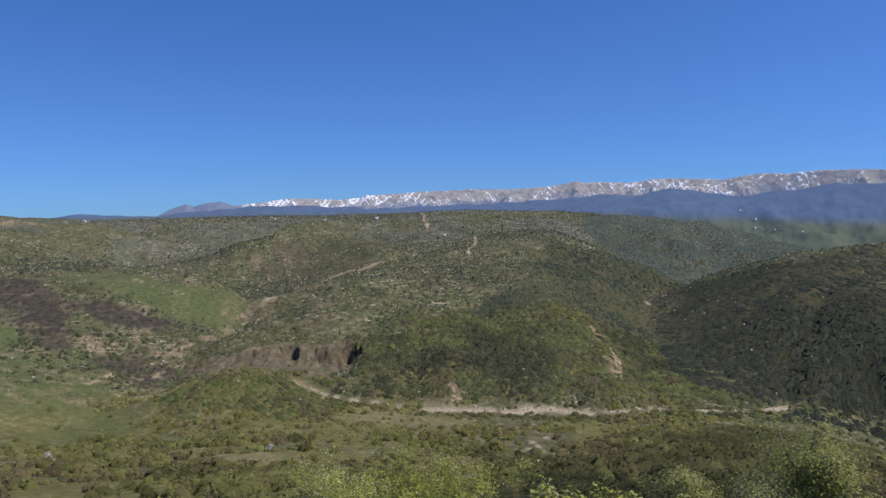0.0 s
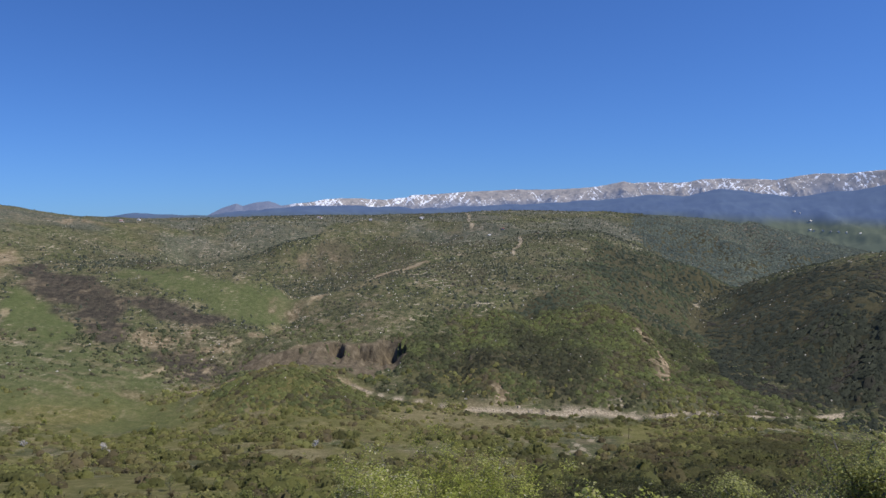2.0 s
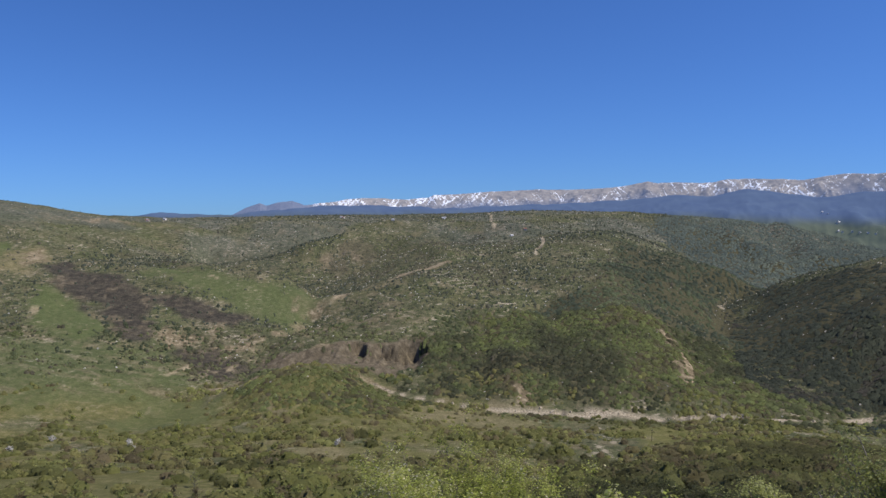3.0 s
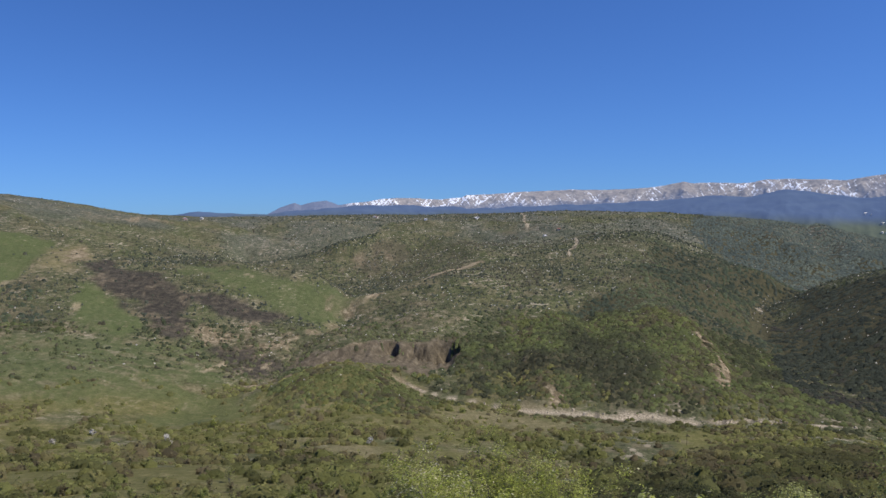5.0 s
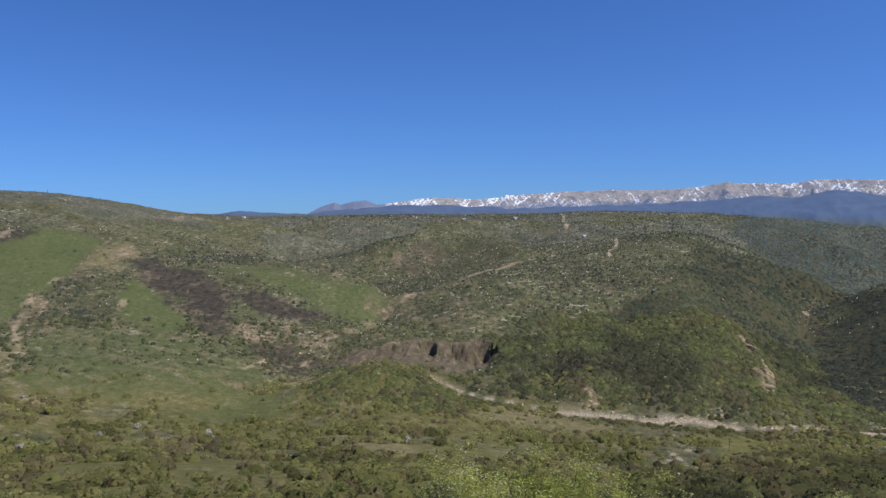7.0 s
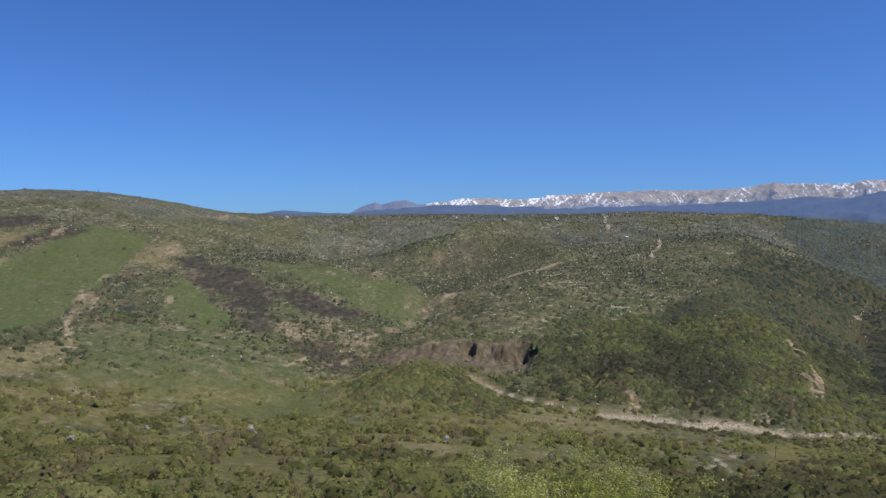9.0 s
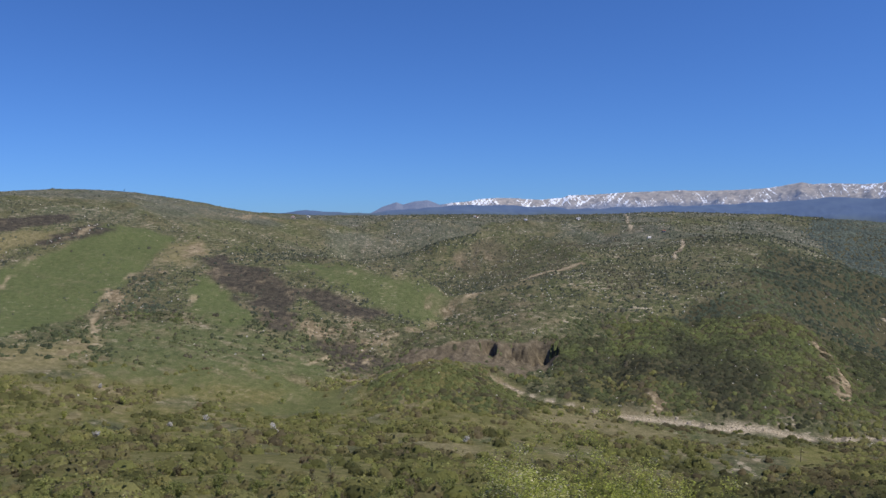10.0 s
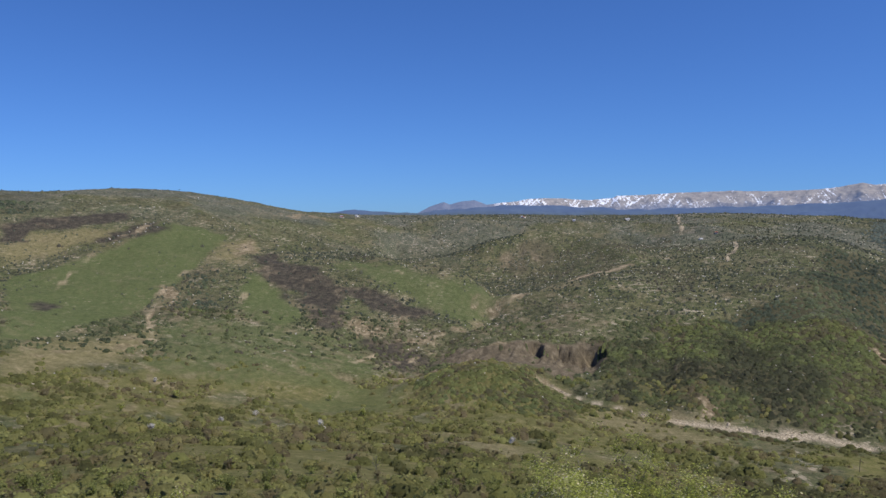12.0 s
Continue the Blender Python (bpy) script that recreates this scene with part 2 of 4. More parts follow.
# stream that comes down from the side valley
STREAM_LEFT = [
    (-244.6, 609, 8), (-243.1, 662, 15), (-240, 760, 23), (-236, 829, 27), (-235, 885, 30), (-262, 950, 33),
    (-319, 1000, 38), (-387, 1040, 45), (-481, 1080, 51), (-533, 1219, 58)]
# creek between the wooded hills
CREEK_RIGHT = [
    (305, 613.4, 1), (278.8, 628.2, 3), (257.5, 682, 6), (246.6, 742.7, 9), (247, 833.8, 13),
    (261.3, 911.3, 15), (291, 997.5, 17), (333.7, 1075, 18.5), (377.8, 1119.9, 20), (472.1, 1146.6, 20.1)]
# the broad spur in the middle
SPUR_MIDDLE = [
    (-41.6, 609, 9), (57, 605, 10), (130.8, 605, 10), (-78.5, 726, 26.4), (-15.3, 790, 37), (75, 807, 46.6),
    (127.3, 790, 46.6), (188, 819, 30.9), (-78.2, 670, 17.5), (-150.1, 653, 22.3), (-208.5, 710, 30.3),
    (187.5, 690, 12.1), (-64.3, 958, 64.5), (44.5, 999, 66.6), (155.8, 998, 66.7), (155.5, 1411, 77),
    (-163.9, 915, 55.7), (38.5, 1349, 73.9), (224.6, 1310.9, 81.8), (267.9, 1221, 65.5), (299.1, 1151.8, 52),
    (327.6, 1091.9, 42.1), (295.8, 1347.9, 29.6), (329.3, 1267.9, 15), (359.3, 1197.3, 10.9),
    (218.1, 1068, 49), (237.7, 971.4, 43), (245.7, 912.5, 34.1), (188.1, 849.4, 35.2), (194.9, 765.6, 23.3),
    (-216.6, 852.9, 42.8), (-190.2, 912.4, 45.6), (-163.5, 971.3, 51.2), (-131.5, 1016.5, 56), (-94.9, 1055.7, 60.8), (-205.5, 881.4, 44.1), (-177.2, 941.5, 48.3)]
# rolling hills behind it
HILLS_FAR = [
    (-273.8, 1880, 75.2), (-428, 1903, 76.8), (-582, 1914, 73.1), (-126, 1896, 78.6), (24, 1900, 88.8),
    (178, 1942, 87.8), (337, 1971, 84.5), (487, 1888, 75.8), (628, 1740, 68.9), (686, 1643, 47.5),
    (728, 1536, 30.3), (573, 1451, 17.7), (495, 1574, 27.5), (447, 1348, 9), (-195.3, 1336, 64.6),
    (-488, 1418, 90.2), (-99.7, 1497, 72.1), (-306.1, 1077.4, 34.7), (-266.2, 1139.3, 44.9),
    (-300.9, 1285.2, 72.3), (-401.9, 1225.8, 58.9), (-225.2, 1270.2, 71.1), (-538.2, 1346.4, 73.8),
    (-578.7, 1296.7, 84.5), (-470.3, 1361, 76.9)]
# low country beyond
BASIN_FAR = [
    (1150, 1992, -80), (951, 2039, -60), (1098, 2467, -160), (1500, 2598, -190), (850, 2615, -160), (504,
    2856, -20), (-261.5, 2989, -20), (-1026, 2819, -20), (-1721, 2457, 20), (-2298, 1928, 40), (1221, 1455,
    -60), (2019, 3797, -110), (-0, 4600, -140), (-2300, 3984, -140), (-3984, 2300, -120)]
# dark wooded hill
HILL_RIGHT = [
    (478, 763, 79.5), (391, 616, 32), (346, 643, 24.9), (707, 843, 120), (636, 1247, 15), (795, 1272, 25),
    (669, 602, 110), (923, 1182, 20), (353.8, 988.6, 46.7), (384.5, 934, 67.3), (416.7, 892.5, 85.4),
    (468.2, 883.6, 97.9), (545.8, 908.7, 105.9), (285.3, 853.6, 24), (312.6, 768.9, 41.4), (350.4, 708, 54),
    (383.9, 667.5, 62.4), (276.3, 718.7, 16.4), (310.2, 677.3, 15.8), (339.2, 629.4, 28.8),
    (572.4, 1167.2, 21.7), (667.8, 1173.2, 21)]
# grassy ridge with the mast
RIDGE_LEFT = [
    (-1092, 1303, 153.4), (-1266, 1208, 152), (-1409, 1120, 147.1), (-936, 1359, 127), (-871, 1518, 93.8),
    (-850, 1755, 77.4), (-760, 863, 119.8), (-776, 708, 98.6), (-770, 606, 81.3), (-628, 841, 90.3),
    (-581, 993, 76.4), (-606, 522, 64.9), (-537, 593, 56.5), (-495, 691, 57.9), (-415, 719, 44.8),
    (-321, 733, 35.3), (-506, 392, 53.1), (-453, 452, 42.6), (-378, 541, 31.9), (-312, 604, 22.1),
    (-971, 516, 150), (-869, 232.9, 170), (-594, 371, 90), (-523.1, 979, 72.7), (-435.8, 955.3, 70.4),
    (-356.5, 934.3, 66.5), (-285.6, 895.6, 59.5), (-229.4, 859.9, 47.3)]
# shrubby terrace above the river
TERRACE = [
    (-422, 368, 46.5), (-376, 428, 33.6), (-320, 496, 19.7), (-263.2, 539, 7.9), (-263.2, 600, 11.3),
    (-260.2, 342, 43.7), (-193.3, 395, 33.3), (-112.9, 441, 27.3), (-308, 285.3, 58), (6.2, 480, 17.1),
    (65.9, 486, 14.9), (120.1, 465, 22.8), (-204, 572.7, 26.4), (-178.3, 572.9, 31.6), (-156.3, 577.2, 31.3),
    (-139.2, 583.6, 22.6), (-161.8, 546.6, 23.8)]
# steep slope under the viewpoint
SLOPE_NEAR = [
    (-4.2, 4.2, 196.5), (-1.6, 5.8, 196.5), (1.6, 5.8, 196.6), (3.4, 4.9, 196.8), (-21.2, 21.2, 180), (-7.8,
    29, 180), (7.8, 29, 181), (17.2, 24.6, 184), (-70.7, 70.7, 150), (-25.9, 96.6, 146), (25.9, 96.6, 150),
    (57.4, 81.9, 152), (-141.4, 141.4, 116), (-51.8, 193.2, 105), (51.8, 193.2, 112), (114.7, 163.8, 114),
    (-212.1, 212.1, 88), (-77.6, 289.8, 70), (77.6, 289.8, 76), (172.1, 245.7, 78), (136.8, 376, 47), (246.6,
    352, 45), (55.7, 396, 28), (248.8, 468, 20), (-264.9, 140.8, 90), (-397, 211.3, 72), (245.7, 172.1, 100),
    (520, 300, 60), (450, 560, 12), (560, 520, 30)]
# viewpoint and the country behind it
SUMMIT = [
    (-0, 0, 198.4), (-30, 0, 192), (30, 0, 195), (-0, -20, 198.5), (-0, -150, 195), (-259.8, -150, 180),
    (259.8, -150, 180), (-0, -900, 190), (-1039, -600, 180), (1039, -600, 160), (-2000, 0, 150), (2000, 0,
    100), (-0, -4000, 150), (-3984, -2300, 150), (3984, -2300, 100), (4347, 1165, 40), (-4483, 392, 120)]
# Ground cover in plan (x, y in metres).
# green meadows
MEADOWS = [
    [(-765, 875), (-731, 739), (-734, 652), (-759, 598), (-540, 421), (-533, 446), (-544, 511), (-549, 589),
     (-567, 637), (-597, 714), (-608, 772), (-665, 889), (-734, 915)],
    [(-535, 754), (-505, 753), (-447, 723), (-405, 671), (-405, 632), (-444, 638), (-473, 660), (-502, 690)],
    [(-488, 871), (-454, 917), (-360, 861), (-302, 853), (-264, 878), (-217, 842), (-242, 829), (-265, 767),
     (-296, 776), (-350, 800), (-402, 812), (-448, 837)],
    [(-301, 520), (-275, 552), (-228, 544), (-224, 511), (-251, 466), (-292, 485)],
    [(-501, 551), (-446, 611), (-380, 635), (-331, 666), (-292, 588), (-308, 532), (-364, 482), (-410, 455)],
    [(89, 539), (128, 551), (135, 489), (103, 444), (76, 457)],
    [(-11, 509), (9, 520), (16, 462), (-6, 453)],
    [(-426, 335), (-425, 353), (-403, 347), (-394, 319)],
]
# ground blackened by grass fires
BURNS = [
    [(-561, 817), (-561, 851), (-488, 819), (-432, 808), (-406, 773), (-370, 699), (-361, 671), (-381, 659),
     (-414, 699), (-476, 745), (-518, 766)],
    [(-409, 770), (-369, 791), (-331, 790), (-295, 778), (-301, 753), (-337, 754), (-369, 744)],
    [(-322, 668), (-297, 679), (-270, 658), (-254, 634), (-262, 614), (-289, 631)],
    [(-762, 736), (-772, 782), (-774, 847), (-765, 875), (-744, 844), (-738, 777), (-748, 746)],
    [(-896, 711), (-902, 768), (-870, 839), (-857, 905), (-803, 856), (-814, 804), (-837, 747), (-852, 724),
     (-844, 691), (-846, 670)],
    [(-616, 527), (-630, 555), (-611, 546), (-594, 513)],
]
# dry yellow grass
DRY = [
    [(-838, 663), (-849, 721), (-817, 777), (-780, 788), (-765, 742), (-779, 684), (-790, 623)],
    [(-511, 398), (-514, 463), (-496, 544), (-452, 499), (-448, 446), (-470, 412), (-461, 358)],
    [(-652, 860), (-634, 903), (-585, 853), (-577, 795), (-601, 786)],
    [(-122, 414), (-91, 422), (-74, 354), (-98, 338)],
    [(-67, 556), (-13, 565), (22, 533), (-11, 499), (-59, 524)],
]
# bare earth of slides and banks
SOILS = [
    [(-246, 640), (-244, 665), (-206, 668), (-177, 682), (-155, 693), (-132, 704), (-100, 715), (-84, 702), (-86, 672),
     (-110, 648), (-150, 640), (-200, 632)],
    [(-336, 1189), (-292, 1246), (-223, 1259), (-210, 1185), (-239, 1145), (-287, 1111), (-329, 1129)],
    [(153, 728), (172, 758), (174, 714), (174, 669), (160, 639), (154, 652), (155, 691)],
    [(2, 612), (18, 607), (15, 596), (5, 597)],
    [(-246, 836), (-229, 844), (-217, 829), (-235, 827)],
    [(-770, 1211), (-732, 1276), (-700, 1265), (-736, 1218)],
    [(-134, 625), (-103, 636), (-100, 613), (-108, 587), (-120, 614)],
    [(-301, 672), (-281, 710), (-255, 739), (-259, 695), (-265, 665)],
    [(-622, 827), (-626, 891), (-600, 896), (-578, 809)],
    [(-528, 574), (-566, 638), (-591, 712), (-607, 779), (-598, 772), (-579, 703), (-557, 641), (-538, 606)],
    [(-363, 689), (-339, 721), (-303, 717), (-300, 683), (-338, 671)],
]
# dirt tracks
TRACKS = [
    [(-216, 851), (-200, 961), (-170, 1012)],
    [(-473, 519), (-526, 575), (-567, 637), (-601, 724), (-610, 779), (-622, 827)],
    [(-780, 615), (-770, 651), (-765, 689), (-747, 756), (-762, 869)],
    [(-608, 512), (-688, 617), (-709, 653), (-736, 711)],
    [(-59, 1918), (-45, 1769), (-45, 1678), (-32, 1498)],
    [(61, 1373), (56, 1202), (50, 1163), (40, 1143), (40, 1094)],
    [(-434, 559), (-443, 589), (-475, 652), (-495, 696)],
    [(-444, 897), (-408, 877), (-360, 850)],
    [(-305, 599), (-298, 627), (-265, 628), (-261, 650)],
]
# gullies cut into the slopes
GULLIES = [
    [(46, 827), (51, 755), (57, 701)],
    [(170, 760), (178, 708), (182, 658)],
    [(-502, 1193), (-483, 1105), (-380, 1049), (-324, 1043)],
    [(-27, 751), (-21, 667), (-25, 619)],
    [(398, 809), (314, 742), (272, 739)],
    [(-442, 1224), (-362, 1366), (-247, 1392), (-95, 1426)],
    [(418, 750), (347, 677), (309, 650)],
    [(-695, 960), (-626, 1017), (-492, 920), (-414, 870)],
]
# rounded ribs between them
RIBS = [
    [(112, 931), (131, 771), (158, 737), (158, 672)],
    [(-20, 791), (-3, 695), (5, 625)],
    [(491, 860), (357, 721), (303, 686)],
    [(444, 716), (375, 650), (338, 624)],
    [(-349, 1206), (-293, 1299), (-192, 1310), (-92, 1115)],
    [(-270, 1518), (-104, 1565), (42, 1482)],
    [(-830, 1006), (-658, 924), (-562, 944)],
    [(488, 1681), (522, 1578), (508, 1400)],
    [(634, 1716), (629, 1564), (611, 1459)],
]
# strips of pale earth
STRIPS = [
    [(-216, 852), (-190, 912), (-163, 971), (-131, 1016), (-94, 1055)],
    [(-230, 619), (-240, 604), (-256, 580)],
    [(-121, 626), (-109, 614), (-98, 572), (-66, 567)],
    [(159, 748), (168, 715), (170, 685), (166, 655), (163, 640)],
    [(8, 612), (14, 602), (12, 592)],
]
# thickets and woods
WOODS = [
    [(243, 825), (297, 935), (336, 973), (377, 915), (416, 876), (462, 871), (544, 876), (382, 599),
     (339, 598), (316, 611), (280, 632), (255, 707)],
    [(-83, 713), (-40, 768), (10, 776), (59, 850), (101, 864), (155, 899), (190, 859), (216, 849), (231, 805),
     (245, 728), (260, 674), (279, 628), (227, 599), (152, 591), (57, 601), (22, 599), (-22, 613), (-46, 600),
     (-69, 613), (-88, 696)],
    [(-220, 587), (-205, 574), (-177, 570), (-156, 577), (-134, 581), (-107, 588), (-86, 575), (-93, 511),
     (-133, 518), (-174, 529)],
    [(-566, 635), (-583, 701), (-571, 734), (-502, 690), (-464, 622), (-487, 589)],
    [(140, 850), (110, 990), (190, 1170), (265, 1165), (310, 1120), (355, 1100), (340, 1044), (300, 936), (280, 854),
     (272, 742), (225, 715), (190, 800)],
    # dark wood on the far end of the ridge
    [(-1060, 800), (-1130, 960), (-1020, 900), (-955, 825), (-930, 735)],
    # wooded ridge behind the creek
    [(240, 1050), (420, 1010), (640, 1150), (900, 1250), (1300, 1500), (1300, 2100), (900, 2150), (500, 2050),
     (330, 1700), (360, 1300)],
    # wooded low country beyond the ridge
    [(700, 2000), (1300, 1750), (1700, 1800), (2200, 2600), (1400, 3000), (800, 2700)],
    # slope below the viewpoint
    [(10, 70), (12, 300), (30, 430), (150, 470), (300, 540), (430, 540), (480, 400), (300, 150), (90, 50)],
]
# places of single things
POLE_SPOT = (96, 474)
MAST_SPOT = (-1037, 1237)
HOUSE_SPOTS = [(-163, 1749), (-391, 1634), (-711, 1344), (-705, 1403), (-172, 1827), (-382, 1614), (-252, 1524), (-725, 1371), (31, 1466), (3, 1415), (-168, 1836)]
# heading and rise of the houses in the far basin
VILLAGE = [(-23.64, -3.58), (-23.53, -3.7), (-23.66, -4.24), (-24.46, -4.3), (-24.99, -4.36), (-25.44, -4.3), (-25.96, -4.37), (-22.61, -2.98), (-22.89, -3.14), (-26.76, -4.34), (-23.93, -4.31)]
BLOSSOM_SPOTS = [(-297, 386), (-294, 421), (-241, 420), (-232, 408), (-298, 323), (-104, 415), (-396, 436)]
BRIGHT_SPOTS = [(-316, 476), (-275, 439), (-360, 418), (-178, 423), (-352, 355), (-230, 463), (-283, 509)]
BARE_SPOTS = [(-108, 228), (-77, 374), (115, 611), (-20, 579)]


def lattice(ix, iy, seed):
    """Hashed value in 0..1 at the points of a grid."""
    h = (ix.astype(np.int64) * 374761393 + iy.astype(np.int64) * 668265263 + seed * 974634541) & 0xFFFFFFFF
    h = ((h ^ (h >> 13)) * 1274126177) & 0xFFFFFFFF
    return ((h ^ (h >> 16)) & 0xFFFFFF) / float(0xFFFFFF)


def vnoise(x, y, seed=0):
    """Smooth noise in 0..1 with cells of size 1."""
    ix, iy = np.floor(x), np.floor(y)
    fx, fy = x - ix, y - iy
    fx, fy = fx * fx * fx * (fx * (fx * 6 - 15) + 10), fy * fy * fy * (fy * (fy * 6 - 15) + 10)
    a, b = lattice(ix, iy, seed), lattice(ix + 1, iy, seed)
    c, d = lattice(ix, iy + 1, seed), lattice(ix + 1, iy + 1, seed)
    return (a * (1 - fx) + b * fx) * (1 - fy) + (c * (1 - fx) + d * fx) * fy


def fbm(x, y, size, octaves=4, seed=0, ridged=False):
    """Fractal noise in about -1..1; ridged gives sharp gullies (0..1)."""
    total, weight, amp = 0.0, 0.0, 1.0
    for k in range(octaves):
        c, s = math.cos(0.6 * k + seed), math.sin(0.6 * k + seed)
        n = vnoise((x * c - y * s) / size + 17.3 * k, (x * s + y * c) / size - 9.1 * k, seed + 7 * k) * 2 - 1
        total = total + amp * (1 - np.abs(n) if ridged else n)
        weight, amp, size = weight + amp, amp * 0.5, size * 0.5
    return total / weight * (1.0 if ridged else 1.6)


def to_line(x, y, line):
    """Distance in plan from points to a polyline."""
    best = np.full(np.shape(x), 1e9)
    for (x0, y0), (x1, y1) in zip([p[:2] for p in line], [p[:2] for p in line[1:]]):
        dx, dy = x1 - x0, y1 - y0
        k = np.clip(((x - x0) * dx + (y - y0) * dy) / (dx * dx + dy * dy + 1e-9), 0, 1)
        best = np.minimum(best, np.hypot(x - x0 - k * dx, y - y0 - k * dy))
    return best


def inside(x, y, ring):
    """Distance in plan into a closed outline: positive inside, negative outside."""
    odd = np.zeros(np.shape(x), bool)
    for (x0, y0), (x1, y1) in zip(ring, ring[1:] + ring[:1]):
        if y0 != y1:
            odd ^= ((y0 > y) != (y1 > y)) & (x < (x1 - x0) * (y - y0) / (y1 - y0) + x0)
    d = to_line(x, y, ring + ring[:1])
    return np.where(odd, d, -d)


def ramp(v, lo, hi):
    k = np.clip((v - lo) / (hi - lo), 0, 1)
    return k * k * (3 - 2 * k)


KNOWN = np.array(RIVER + STREAM_LEFT + CREEK_RIGHT + SPUR_MIDDLE + HILLS_FAR + BASIN_FAR + HILL_RIGHT + RIDGE_LEFT + TERRACE
                 + SLOPE_NEAR + SUMMIT, float)


def spline(r2):
    return 0.5 * r2 * np.log(r2 + 1e-6)


def bend_surface():
    """Weights of the smooth sheet that passes through the landforms."""
    p, n = KNOWN[:, :2] / 1000, len(KNOWN)
    a = np.zeros((n + 3, n + 3))
    a[:n, :n] = spline(((p[:, None] - p[None]) ** 2).sum(2)) + np.eye(n) * 2e-5
    a[:n, n], a[:n, n + 1:] = 1, p
    a[n:, :n] = a[:n, n:].T
    return np.linalg.solve(a, np.append(KNOWN[:, 2], [0, 0, 0]))


BENT = bend_surface()


def height(x, y):
    """Height of the ground."""
    x, y = np.asarray(x, float), np.asarray(y, float)
    u, v = x / 1000, y / 1000
    z = BENT[-3] + BENT[-2] * u + BENT[-1] * v
    for (px, py, _), w in zip(KNOWN, BENT):
        z = z + w * spline((u - px / 1000) ** 2 + (v - py / 1000) ** 2)
    d = np.hypot(x, y)
    flat = np.minimum(np.minimum(to_line(x, y, RIVER), to_line(x, y, STREAM_LEFT) * 1.3), to_line(x, y, CREEK_RIGHT))
    rough = ramp(d, 150, 800) * ramp(flat, 10, 120) * (1 - 0.45 * ramp(d, 1350, 1650) * (1 - ramp(x, 150, 400)))
    z = z - rough * 1.2 + rough * (3.0 * fbm(x, y, 190, 4, 3) - (4.5 + 3.0 * ramp(d, 1250, 1500)) * (fbm(x, y, 240, 5, 11, True) - 0.72) * 1.6)
    z = z - rough * 4.0 * (fbm(x, y, 95, 4, 14, True) - 0.72)
    z = z + rough * 1.3 * fbm(x, y, 34, 3, 15)
    z = z + 0.9 * ramp(d, 40, 300) * fbm(x, y, 26, 3, 5)
    # stream beds cut into the ground
    for line in GULLIES:
        away = to_line(x, y, line) + 5 * fbm(x, y, 45, 3, 17)
        z = z - 2.5 * (1 - ramp(away, 1, 10)) - (3.2 + 9.0 * ramp(d, 950, 1250)) * (1 - ramp(away, 2, 34 + 40 * ramp(d, 950, 1250)))
    for line in RIBS:
        z = z + (4.5 + 8.0 * ramp(d, 950, 1250)) * (1 - ramp(to_line(x, y, line) + 8 * fbm(x, y, 60, 3, 18), 2, 46))
    z = z - 2.2 * (1 - ramp(to_line(x, y, RIVER), 7, 16))
    z = z - 1.5 * (1 - ramp(to_line(x, y, CREEK_RIGHT), 3, 11))
    z = z - 4.0 * (1 - ramp(to_line(x, y, STREAM_LEFT[1:]) + 4 * fbm(x, y, 40, 3, 16), 2, 20))
    # gullied bare hill at the head of the side valley
    z = z - 9.0 * ramp(95 - np.hypot((x + 270) * 0.8, y - 1190), 0, 60) * (fbm(x * 1.5 + y * 0.5, y * 0.6, 60, 4, 53, True) - 0.72)
    # scarp of the landslide above the river, with two hollows bitten into it
    below = np.interp(x, [-240, -210, -156, -111, -80], [640, 662, 690, 701, 690]) - y
    z = z - (6.0 + 3.5 * ramp(x, -190, -120)) * ramp(below + 5.0 * fbm(x, y, 17, 4, 20), -3, 11) * (1 - ramp(below, 18, 60)) * ramp(x, -240, -190) * (1 - ramp(x, -92, -78))
    face = ramp(below, 0, 10) * (1 - ramp(below, 24, 50)) * ramp(x, -240, -200) * (1 - ramp(x, -92, -78))
    z = z + face * (1.8 * fbm(x, y * 0.22, 9, 3, 23) + 1.1 * fbm(x, y * 0.15, 3.4, 2, 24))
    jagged = 3.2 * fbm(x, y, 11, 4, 19)
    # each hollow has a sheer wall on its sunny side and runs out on the other
    for hx, hy, hr, deep in ((-152, 690, 10, 15), (-129, 693, 8, 10), (-120, 694, 9, 12), (-110, 694, 9, 13), (-97, 698, 18, 22)):
        ashore = (x - hx) / hr
        z = z - deep * (1 - ramp(np.hypot(x - hx, (y - hy) * 1.2) + 0.9 * jagged, 0.72 * hr, hr)) * ramp(ashore, -1.0, 0.2)
    return z


# ---- ground: one sheet from the viewpoint to the horizon ----
def sheet(radii, turns):
    """Grid of points on rings round the viewpoint: x, y as arrays of rings by turns."""
    return -np.sin(turns)[None] * radii[:, None], np.cos(turns)[None] * radii[:, None]


def mesh_from_arrays(name, points, quads, material, smooth=True):
    me = bpy.data.meshes.new(name)
    me.vertices.add(len(points))
    me.vertices.foreach_set("co", np.asarray(points, np.float32).ravel())
    size = quads.shape[1]
    me.loops.add(quads.size)
    me.loops.foreach_set("vertex_index", quads.astype(np.int32).ravel())
    me.polygons.add(len(quads))
    me.polygons.foreach_set("loop_start", np.arange(0, quads.size, size, dtype=np.int32))
    me.polygons.foreach_set("loop_total", np.full(len(quads), size, np.int32))
    me.polygons.foreach_set("use_smooth", np.full(len(quads), smooth))
    me.materials.append(material)
    me.update(calc_edges=True)
    return me


def give(me, name, values):
    """A number for each point of a mesh, which materials can read."""
    me.attributes.new(name, "FLOAT", "POINT").data.foreach_set("value", np.asarray(values, np.float32))


